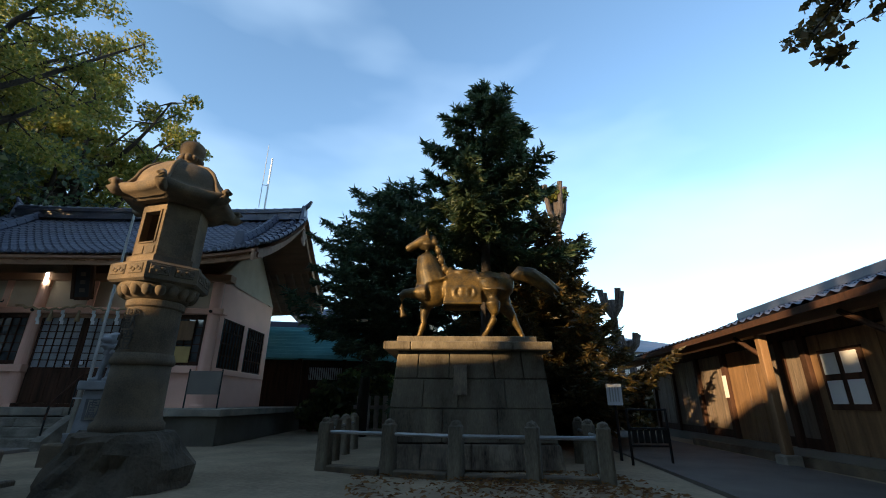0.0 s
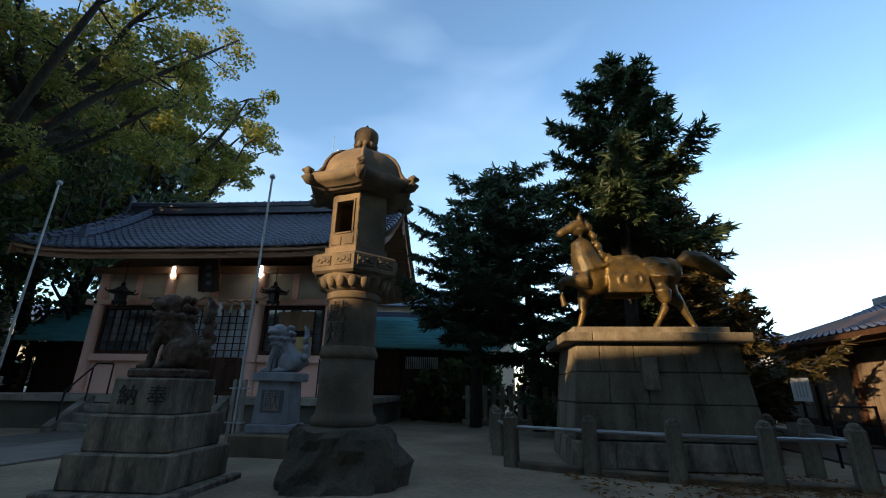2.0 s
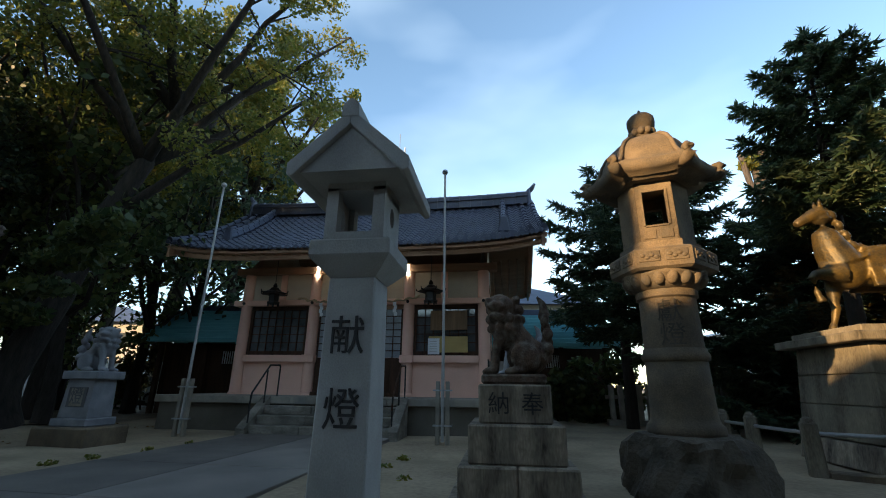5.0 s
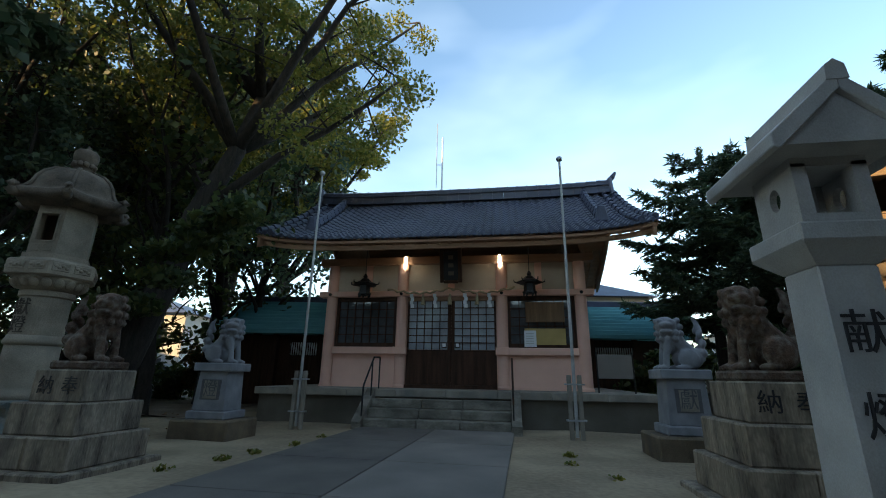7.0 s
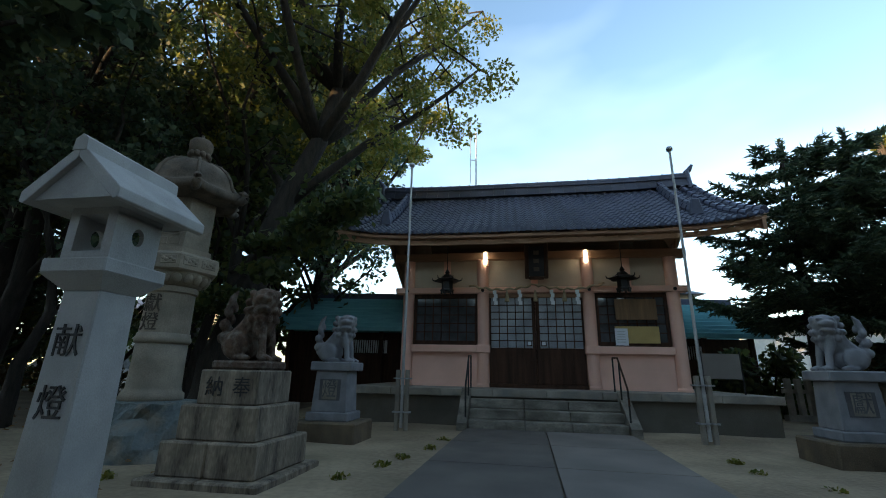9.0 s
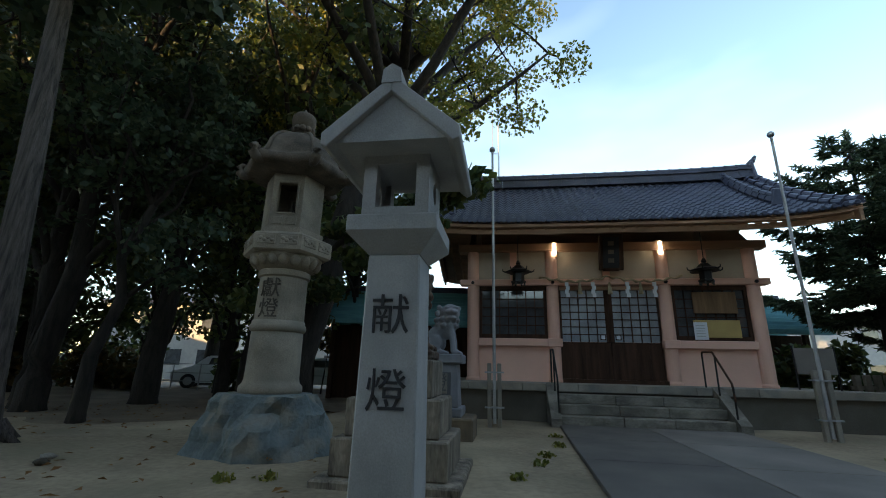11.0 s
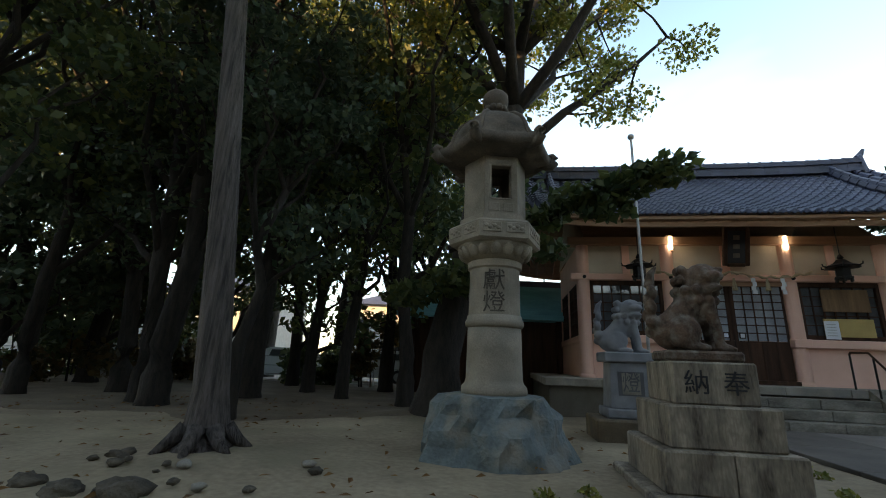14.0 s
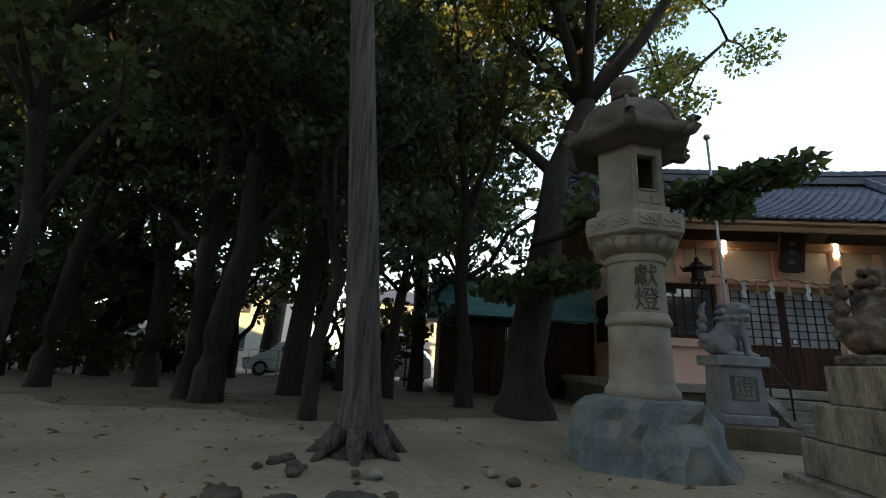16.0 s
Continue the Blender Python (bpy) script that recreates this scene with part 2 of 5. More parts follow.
def box(bm, x0, x1, y0, y1, z0, z1, bevel=0.0, taper=1.0):
    """A box; taper shrinks its top about its middle."""
    cx, cy = (x0 + x1) / 2, (y0 + y1) / 2
    vs = [bm.verts.new((cx + (x - cx) * k, cy + (y - cy) * k, z)) for z, k in ((z0, 1.0), (z1, taper)) for x, y in ((x0, y0), (x1, y0), (x1, y1), (x0, y1))]
    fs = [bm.faces.new([vs[i] for i in f]) for f in ((3, 2, 1, 0), (4, 5, 6, 7), (0, 1, 5, 4), (1, 2, 6, 5), (2, 3, 7, 6), (3, 0, 4, 7))]
    if bevel:
        es = list({e for f in fs for e in f.edges})
        bmesh.ops.bevel(bm, geom=es, offset=bevel, segments=1, affect="EDGES")
    return bm


def boxed(*a, **k):
    return box(bmesh.new(), *a, **k)


def lathe(bm, profile, sides=24, turn=0.0):
    """Rings of (radius, height), closed at both ends."""
    rings = [[bm.verts.new((r * math.cos(turn + 2 * math.pi * i / sides), r * math.sin(turn + 2 * math.pi * i / sides), z)) for i in range(sides)] for r, z in profile]
    for a, b in zip(rings, rings[1:]):
        for i in range(sides):
            bm.faces.new((a[i], a[(i + 1) % sides], b[(i + 1) % sides], b[i]))
    bm.faces.new(list(reversed(rings[0])))
    bm.faces.new(rings[-1])
    return bm


def lathed(profile, sides=24, turn=0.0):
    return lathe(bmesh.new(), profile, sides, turn)


def tube(bm, points, radii, sides=8):
    """A pipe through points, with a radius at each."""
    pts = [Vector(p) for p in points]
    rings = []
    for i, p in enumerate(pts):
        d = (pts[min(i + 1, len(pts) - 1)] - pts[max(i - 1, 0)]).normalized()
        q = d.to_track_quat("Z", "Y")
        r = radii[i] if isinstance(radii, (list, tuple)) else radii
        rings.append([bm.verts.new(p + q @ Vector((r * math.cos(2 * math.pi * k / sides), r * math.sin(2 * math.pi * k / sides), 0))) for k in range(sides)])
    for a, b in zip(rings, rings[1:]):
        for k in range(sides):
            bm.faces.new((a[k], a[(k + 1) % sides], b[(k + 1) % sides], b[k]))
    bm.faces.new(list(reversed(rings[0])))
    bm.faces.new(rings[-1])
    return bm


def tubed(points, radii, sides=8):
    return tube(bmesh.new(), points, radii, sides)


def blob(bm, centre, size, turn=(0, 0, 0), rough=0.0, seed=0, level=3):
    """An ellipsoid, roughened by noise."""
    made = bmesh.ops.create_icosphere(bm, subdivisions=level, radius=1.0)["verts"]
    q = Euler([radians(a) for a in turn]).to_matrix()
    for v in made:
        p = v.co.copy()
        k = 1 + rough * noise.noise(p * 2.2 + Vector((seed * 7.3, seed, 0))) + rough * 0.5 * noise.noise(p * 5 + Vector((seed, 0, 3)))
        v.co = Vector(centre) + q @ Vector((p.x * size[0] * k, p.y * size[1] * k, p.z * size[2] * k))
    return bm


def lettering(text, size, m, mat, parent, name="lettering", depth=0.006):
    cu = bpy.data.curves.new(name, "FONT")
    cu.body, cu.size, cu.align_x, cu.align_y, cu.extrude, cu.resolution_u = text, size, "CENTER", "CENTER", depth, 3
    tmp = bpy.data.objects.new(name, cu)
    scene.collection.objects.link(tmp)
    bpy.context.view_layer.update()
    me = bpy.data.meshes.new_from_object(tmp.evaluated_get(bpy.context.evaluated_depsgraph_get()))
    bpy.data.objects.remove(tmp)
    me.materials.clear()
    me.materials.append(mat)
    ob = new(name, me)
    ob.parent = parent
    ob.matrix_basis = m
    return ob


# ---- ground and paths ----
YAW = -8.4
SHRINE = pose(-9.84, 15.69, 0, 0, 0, YAW)
gb = bmesh.new()
bmesh.ops.create_grid(gb, x_segments=130, y_segments=90, size=1.0)
for v in gb.verts:
    v.co = Vector((v.co.x * 55 - 8, v.co.y * 38 + 20, 0))
    v.co.z = 0.035 * noise.noise(v.co * 0.5) + 0.015 * noise.noise(v.co * 1.7) - 0.02
    d = math.hypot(v.co.x + 20.1, v.co.y - 9.5)
    v.co.z += 0.16 * math.exp(-(d / 1.1) ** 2)
    d = math.hypot(v.co.x + 17.5, v.co.y - 13.2)
    v.co.z += 0.22 * math.exp(-(d / 1.3) ** 2)
ground = tagged(part("ground", gb, M_GROUND, None, smooth=True), "packed sandy ground with sparse moss and dry leaves", "ground", kind="structure")
# darker leaf-littered soil under the wood, with a wandering edge
M_SOIL = material("forest_soil", (0.21, 0.155, 0.1), (0.09, 0.065, 0.042), 0.95, scale=1.1, fine=18, bump=0.7, spots=(0.13, 0.09, 0.055), far=0.03)
sb = bmesh.new()
bmesh.ops.create_grid(sb, x_segments=60, y_segments=40, size=1.0)
for v in sb.verts:
    f = (v.co.y + 1) / 2
    x, y = v.co.x * 14.5 - 31.5, v.co.y * 8 + 19.5
    front = 12.6 + 1.6 * noise.noise(Vector((x * 0.35, 3, 0))) + 0.35 * noise.noise(Vector((x * 1.3, 7, 0)))
    y = front + (27.5 - front) * f
    x += (1 - abs(v.co.x)) * 0.4 * noise.noise(Vector((x, y, 5)))
    z = 0.035 * noise.noise(Vector((x, y, 0)) * 0.5) + 0.015 * noise.noise(Vector((x, y, 0)) * 1.7) - 0.02
    z += 0.16 * math.exp(-(math.hypot(x + 20.1, y - 9.5) / 1.1) ** 2) + 0.22 * math.exp(-(math.hypot(x + 17.5, y - 13.2) / 1.3) ** 2)
    v.co = Vector((x, y, z + (0.022 if 0.02 < f else -0.03)))
tagged(part("ground_wood", sb, M_SOIL, None, smooth=True), "dark leaf-littered soil under the wood", "ground", kind="structure")
far_b = boxed(-900, 900, -900, 900, -0.5, -0.09)
tagged(part("ground_beyond", far_b, M_GROUND), "dull earth reaching to the horizon", "ground", kind="structure")

path = thing("path", SHRINE @ pose(0, -2.5, 0, 0, 0, -1.8) @ pose(0, 2.5, 0), "grey paved approach path leading to the shrine steps", "path", kind="structure")
for i in range(9):
    y1 = -2.5 - i * 1.9
    for x0, x1, mt in ((-1.75, -0.02, M_ASPHALT), (0.0, 1.75, M_PAVE)):
        part("slab", boxed(x0, x1, y1 - 1.88, y1, -0.06, 0.035, 0.008), mt, path)

# ---- shrine hall ----
hall = thing("shrine_hall", SHRINE, "salmon-plastered wooden shrine hall with a curved tiled roof", "shrine", kind="structure")
PL = 0.84


def hall_part(name, bm, mat, label="", parent=None, smooth=False):
    return part(name, bm, mat, parent or hall, label, smooth)


plat = thing("platform", SHRINE, "raised concrete platform with pale stone edge under the hall", "platform", kind="structure")
part("platform_wall", boxed(-4.95, 5.15, -1.5, 5.4, -0.1, 0.66), M_PLINTH, plat, "dark stained concrete")
for i in range(8):
    u0 = -5.05 + i * 1.2875
    part("edge_stone", boxed(u0, u0 + 1.28, -1.6, 5.5, 0.66, PL, 0.012), M_STONEB, plat)
steps = thing("stone_steps", SHRINE, "broad worn stone steps up to the shrine hall", "steps", kind="structure")
for i, (vf, zt) in enumerate(((-2.5, 0.21), (-2.2, 0.42), (-1.9, 0.63))):
    for u0, u1 in ((-1.7, -0.45), (-0.44, 0.55), (0.56, 1.7)):
        part("step_stone", boxed(u0, u1, vf, -1.605, zt - 0.205 if i else -0.1, zt, 0.015), M_STEP, steps)
for s in (-1, 1):
    bm = bmesh.new()
    box(bm, s * 1.82 - 0.11, s * 1.82 + 0.11, -2.65, -1.61, -0.1, 0.86)
    for v in bm.verts:
        if v.co.z > 0.5 and v.co.y < -2:
            v.co.z = 0.16
    part("cheek_stone", bm, M_STEP, steps)

# walls, with window and door openings left between posts
SPANS = ((-3.6, -1.68), (1.68, 3.6))
for a, b in SPANS:
    hall_part("lower_wall", boxed(a, b, 0.03, 0.2, PL, 1.78), M_PINK, "salmon pink plaster")
    hall_part("sill_band", boxed(a - 0.02, b + 0.02, -0.1, 0.2, 1.782, 1.99, 0.012), M_PINK)
    for k, off in (("top", 0), ("bottom", 1)):
        z = 1.992 if off else 3.37
        hall_part("window_rail", boxed(a + 0.002, b - 0.002, 0.02, 0.14, z, z + 0.12), M_DARKWOOD)
    for u in (a + 0.002, b - 0.082):
        hall_part("window_stile", boxed(u, u + 0.08, 0.022, 0.138, 2.113, 3.369), M_DARKWOOD)
    hall_part("window_pane", boxed(a + 0.083, b - 0.083, 0.1, 0.11, 2.113, 3.369), M_GLASS, "dark reflecting glass")
    for k in range(1, 7):
        u = a + 0.08 + (b - a - 0.16) * k / 7
        hall_part("lattice_bar", boxed(u - 0.013, u + 0.013, 0.06, 0.09, 2.113, 3.369), M_DARKWOOD)
    for k in range(1, 5):
        z = 2.113 + 1.256 * k / 5
        hall_part("lattice_bar", boxed(a + 0.083, b - 0.083, 0.045, 0.059, z - 0.013, z + 0.013), M_DARKWOOD)
for u in (-3.78, -1.51, 1.51, 3.78):
    hall_part("post", lathed(((0.2, PL), (0.2, PL + 0.05), (0.17, PL + 0.1), (0.17, 4.6)), 20), M_PINK, "salmon painted round post").location = (u, 0.03, 0)
    if abs(u) < 2:
        hall_part("post_collar", boxed(u - 0.2, u + 0.2, -0.17, 0.18, 1.775, 1.995, 0.015), M_PINK)
    hall_part("nail_cover", lathed(((0.05, -0.02), (0.045, 0.015), (0.02, 0.03)), 10), M_BLACK).matrix_basis = pose(u, -0.2, 3.56, 90)
hall_part("head_beam", boxed(-4.15, 4.15, -0.15, 0.17, 3.492, 3.66, 0.012), M_PINK, "salmon painted tie beam")
hall_part("frieze", boxed(-3.9, 3.9, 0.02, 0.18, 3.662, 4.68), M_CREAM, "cream plaster above the beam")
for u in (-2.6, 0, 2.6):
    hall_part("strut", boxed(u - 0.1, u + 0.1, -0.02, 0.018, 3.665, 4.5), M_PINK)
hall_part("wall_plate", boxed(-4.2, 4.2, -0.16, 0.2, 4.5, 4.72, 0.01), M_BEAM)
# doors
hall_part("door_sill", boxed(-1.34, 1.34, -0.1, 0.2, PL, PL + 0.1), M_DARKWOOD)
hall_part("lintel", boxed(-1.33, 1.33, -0.02, 0.16, 3.37, 3.49), M_BEAM)
for a, b, q in ((-1.33, -0.004, 1), (0.004, 1.33, -1)):
    d = hall_part("door_leaf", boxed(a, b, 0.05, 0.1, PL + 0.102, 1.92, 0.006), M_DARKWOOD, "dark wooden sliding door")
    inner, outer = (b - 0.1, a + 0.05) if q > 0 else (a + 0.1, b - 0.05)
    x0, x1 = min(inner, outer), max(inner, outer)
    # sky mirrored in the door glass is put into the pane's pale colour
    part("pane", boxed(x0, x1, 0.075, 0.085, 1.93, 3.365), M_SKYPANE, d, "door glass with sky reflection painted in as pale colour")
    for u0, u1 in ((a, x0), (x1, b)):
        part("stile", boxed(u0, u1, 0.048, 0.1, 1.922, 3.366), M_DARKWOOD, d)
    for k in range(1, 5):
        u = x0 + (x1 - x0) * k / 5
        part("muntin", boxed(u - 0.013, u + 0.013, 0.045, 0.07, 1.925, 3.365), M_DARKWOOD, d)
    for k in range(1, 7):
        z = 1.922 + 1.44 * k / 7
        part("muntin", boxed(x0 + 0.001, x1 - 0.001, 0.047, 0.068, z - 0.013, z + 0.013), M_DARKWOOD, d)
    for k in range(1, 4):
        u = a + (b - a) * k / 4
        part("batten", boxed(u - 0.02, u + 0.02, 0.036, 0.049, PL + 0.12, 1.9), M_DARKWOOD, d)
for u in (-0.2, 0.2):
    hall_part("door_plate", boxed(u - 0.075, u + 0.075, 0.03, 0.044, 1.98, 2.13), M_DARKWOOD)
    hall_part("door_plate_paper", boxed(u - 0.05, u + 0.05, 0.022, 0.029, 2.005, 2.105), M_PAPER)
# side and back walls
for s in (-1, 1):
    x0, x1 = sorted((s * 3.72, s * 3.86))
    hall_part("side_wall_low", boxed(x0, x1, 0.2, 4.2, PL, 1.79), M_PINK, "salmon plaster")
    hall_part("side_sill", boxed(min(x0, s * 3.93), max(x1, s * 3.93), 0.21, 4.2, 1.791, 1.97, 0.01), M_PINK)
    hall_part("side_wall_high", boxed(x0, x1, 0.2, 4.2, 3.5, 4.6), M_PINK)
    for v in (0.35, 2.15, 3.98):
        hall_part("side_post", boxed(min(x0, s * 3.9), max(x1, s * 3.9), v - 0.13, v + 0.13, 1.972, 3.5), M_PINK)
    for v in (0.5, 2.3):
        hall_part("side_window", boxed(x0 + 0.03, x1 - 0.03, v, v + 1.53, 1.972, 3.498), M_GLASS, "dark reflecting glass")
        for k in range(0, 8):
            w = v + 1.49 * k / 7
            hall_part("lattice_bar", boxed(s * 3.86 - 0.02, s * 3.86 + 0.02, w, w + 0.035, 1.974, 3.496), M_DARKWOOD)
        for k in range(0, 5):
            z = 1.98 + 1.47 * k / 4
            hall_part("lattice_bar", boxed(s * 3.87 - 0.02, s * 3.87 + 0.02, v + 0.01, v + 1.52, z, z + 0.035), M_DARKWOOD)
    bm = bmesh.new()
    for x in (s * 3.9, s * 3.7):
        vs = [bm.verts.new((x, v, z)) for v, z in ((-0.1, 4.6), (4.3, 4.6), (2.1, 6.6))]
        bm.faces.new(vs)
    hall_part("gable_wall", bm, M_CREAM)
hall_part("back_wall", boxed(-3.86, 3.86, 4.205, 4.35, PL, 4.65), M_PINK)
hall_part("floor_inside", boxed(-3.7, 3.7, 0.21, 4.2, PL, PL + 0.05), M_DARKWOOD)
hall_part("ceiling_inside", boxed(-3.7, 3.7, 0.21, 4.2, 4.4, 4.45), M_DARKWOOD)

# roof: two curved slopes of pantiles
EAVE_V, RIDGE_V, HALF = -1.75, 2.1, 5.6


def roof_point(u, s, back=False):
    v = EAVE_V + (RIDGE_V - EAVE_V) * s
    z = 4.86 + 2.62 * (0.66 * s + 0.34 * s * s) + 0.3 * abs(u / HALF) ** 5 * (1 - s) + 0.1 * abs(u / HALF) ** 4 * s
    return Vector((u, 2 * RIDGE_V - v if back else v, z))


def tiles(back):
    verts, faces, cols, rows = [], [], 44, 17
    w = 2 * HALF / cols
    for i in range(cols):
        for j in range(rows):
            k = len(verts)
            for s, lift in ((j / rows, 0.045), ((j + 1.15) / rows, 0.004)):
                for q in range(6):
                    f = q / 5
                    p = roof_point(-HALF + (i + f) * w, min(s, 1.0), back)
                    arch = 0.055 * math.sin(math.pi * min(1, f / 0.55)) if f < 0.55 else -0.03 * math.sin(math.pi * (f - 0.55) / 0.45)
                    verts.append((p.x, p.y, p.z + lift + arch))
            for q in range(6):
                x, y, z = verts[k + q]
                verts.append((x, y, z - 0.05))
            for q in range(5):
                faces.append((k + q, k + q + 1, k + 7 + q, k + 6 + q))
                faces.append((k + 12 + q, k + 13 + q, k + q + 1, k + q))
    return mesh_of("roof_tiles", verts, faces, M_TILE)


roof = thing("tiled_roof", SHRINE, "curved gabled roof of blue-grey pantiles with stacked ridge", "roof", kind="structure")
for back in (False, True):
    ob = new("roof_tiles", tiles(back))
    ob.parent = roof
    tagged(ob, "blue-grey clay pantiles in rows", kind="stuff")
    bm = bmesh.new()
    n = 28
    rowsv = []
    for s in (0, 0.25, 0.5, 0.75, 1.0):
        rowsv.append([(bm.verts.new(roof_point(-HALF + 2 * HALF * i / n, s, back) - Vector((0, 0, 0.05))), bm.verts.new(roof_point(-HALF + 2 * HALF * i / n, s, back) - Vector((0, 0, 0.15)))) for i in range(n + 1)])
    for a, b in zip(rowsv, rowsv[1:]):
        for i in range(n):
            bm.faces.new((a[i][0], a[i + 1][0], b[i + 1][0], b[i][0]))
            bm.faces.new((a[i][1], b[i][1], b[i + 1][1], a[i + 1][1]))
    part("roof_deck", bm, M_BEAM, roof, "brown boards under the tiles")
    # eave fascia in two stepped boards
    for drop, inset, h in ((0.06, 0.05, 0.1), (0.17, 0.16, 0.13)):
        bm = bmesh.new()
        for i in range(n):
            quad = []
            for k in (i, i + 1):
                p = roof_point(-HALF + 0.05 + (2 * HALF - 0.1) * k / n, 0, back)
                y = p.y + (-inset if back else inset)
                quad.append([bm.verts.new((p.x, y + dy, p.z - drop - dz)) for dy, dz in ((0, 0), (0.08, 0), (0.08, h), (0, h))])
            for q in range(4):
                bm.faces.new((quad[0][q], quad[1][q], quad[1][(q + 1) % 4], quad[0][(q + 1) % 4]))
            for e in quad:
                bm.faces.new(e)
        part("eave_board", bm, M_BEAM, roof, "orange-brown painted eave board")
    for i in range(34):
        u = -5.3 + 10.6 * i / 33
        a, b = roof_point(u, 0.04, back) - Vector((0, 0, 0.27)), roof_point(u, 0.55, back) - Vector((0, 0, 0.24))
        part("rafter", tubed([a, b], 0.045, 4), M_BEAM, roof)
    for i in range(44):
        p = roof_point(-HALF + (i + 0.28) * 2 * HALF / 44, 0, back)
        bm = lathed(((0.065, -0.03), (0.065, 0.02), (0.045, 0.03)), 10)
        part("end_tile", bm, M_TILE, roof).matrix_basis = pose(p.x, p.y, p.z + 0.03, -90 if back else 90)
# ridge stack
bm = bmesh.new()
for i in range(26):
    for z0, z1, w in ((7.4, 7.52, 0.3), (7.52, 7.7, 0.22), (7.7, 7.76, 0.27), (7.76, 7.86, 0.2)):
        u0 = -5.35 + i * 10.7 / 26
        lift = 0.1 * abs((u0 + 0.2) / 5.35) ** 4
        box(bm, u0, u0 + 10.7 / 26 - 0.006, RIDGE_V - w, RIDGE_V + w, z0 + lift, z1 + lift)
part("ridge_course", bm, M_TILE, roof)
for i in range(30):
    u0 = -5.35 + i * 10.7 / 30
    lift = 0.1 * abs((u0 + 0.2) / 5.35) ** 4
    part("ridge_cap", lathed(((0.1, 0), (0.1, 0.33), (0.125, 0.34), (0.125, 0.37)), 10), M_TILE, roof).matrix_basis = pose(u0, RIDGE_V, 7.88 + lift, 0, 90)
for s in (-1, 1):
    bm = boxed(s * 5.42 - 0.09, s * 5.42 + 0.09, RIDGE_V - 0.34, RIDGE_V + 0.34, 7.35, 8.12, 0.05, 0.6)
    tube(bm, [(s * 5.42, RIDGE_V, 8.05), (s * 5.55, RIDGE_V, 8.18), (s * 5.66, RIDGE_V, 8.36)], [0.1, 0.09, 0.05], 8)
    part("ridge_end_tile", bm, M_TILE, roof, "ornate demon-face end tile")
    for back in (False, True):
        bm = bmesh.new()
        for k in range(9):
            s0 = 0.98 - 0.66 * k / 9
            a, b = roof_point(s * 4.45, s0, back), roof_point(s * 4.45, s0 - 0.074, back)
            tube(bm, [a + Vector((0, 0, 0.12)), b + Vector((0, 0, 0.12))], [0.13, 0.15], 8)
            tube(bm, [a + Vector((0, 0, 0.26)), b + Vector((0, 0, 0.26))], [0.085, 0.1], 8)
        e = roof_point(s * 4.45, 0.3, back)
        box(bm, e.x - 0.2, e.x + 0.2, e.y - 0.07, e.y + 0.07, e.z - 0.02, e.z + 0.5, 0.04, 0.55)
        part("descending_ridge", bm, M_TILE, roof, smooth=False)
        bm = bmesh.new()
        for q in (5.15, 5.5):
            for k in range(11):
                s0 = 1.0 - k / 11
                tube(bm, [roof_point(s * q, s0, back) + Vector((0, 0, 0.07)), roof_point(s * q, s0 - 0.088, back) + Vector((0, 0, 0.09))], [0.075, 0.095], 8)
        part("verge_tiles", bm, M_TILE, roof)
        bm = bmesh.new()
        prev = None
        for k in range(13):
            p = roof_point(s * 5.45, k / 12, back) - Vector((0, 0, 0.13))
            ring = [bm.verts.new(p + Vector((dx, 0, dz))) for dx, dz in ((-0.04, 0), (0.04, 0), (0.04, -0.3 + 0.08 * k / 12), (-0.04, -0.3 + 0.08 * k / 12))]
            if prev:
                for q in range(4):
                    bm.faces.new((prev[q], prev[(q + 1) % 4], ring[(q + 1) % 4], ring[q]))
            else:
                bm.faces.new(ring)
            prev = ring
        bm.faces.new(prev)
        part("barge_board", bm, M_BEAM, roof, "curved barge board")
    part("gable_pendant", blob(boxed(s * 5.5 - 0.04, s * 5.5 + 0.04, RIDGE_V - 0.2, RIDGE_V + 0.2, 6.75, 7.1, 0.03), (s * 5.5, RIDGE_V, 6.7), (0.05, 0.28, 0.16)), M_BEAM, roof)

# things fixed to the hall front
for u in (-1.42, 1.48):
    t = thing("wall_light", SHRINE @ pose(u, -0.2, 4.36), "lit upright tube light on the hall front", "lamp", "wall lights")
    part("back_plate", boxed(-0.09, 0.09, 0.1, 0.21, -0.06, 0.42, 0.01), M_BEAM, t)
    part("tube", lathed(((0.03, 0), (0.045, 0.02), (0.045, 0.34), (0.03, 0.36)), 12), M_LAMP, t, "glowing white tube").location = (0, 0.03, 0)
lamp = new("wall_lamp_light", bpy.data.lights.new("wall_lamp_light", "POINT"))
lamp.data.energy, lamp.data.color, lamp.data.shadow_soft_size = 0.22, (1, 0.88, 0.66), 0.1
lamp.location = SHRINE @ Vector((1.48, -0.5, 4.5))
lamp2 = new("wall_lamp_light", lamp.data)
lamp2.location = SHRINE @ Vector((-1.42, -0.5, 4.5))
t = thing("name_plaque", SHRINE @ pose(0.05, -0.46, 3.9, 14) @ Matrix.Diagonal((1.12, 1, 1.18, 1)), "dark wooden shrine name plaque with faint gilt writing", "plaque")
part("board", boxed(-0.19, 0.19, 0, 0.04, 0, 0.72), M_INK, t)
for a in ((-0.29, -0.19, -0.03, 0.06, -0.06, 0.8), (0.19, 0.29, -0.03, 0.06, -0.06, 0.8), (-0.19, 0.19, -0.03, 0.06, 0.72, 0.82), (-0.19, 0.19, -0.03, 0.06, -0.08, 0)):
    part("frame_rail", boxed(*a, bevel=0.015), M_DARKWOOD, t)
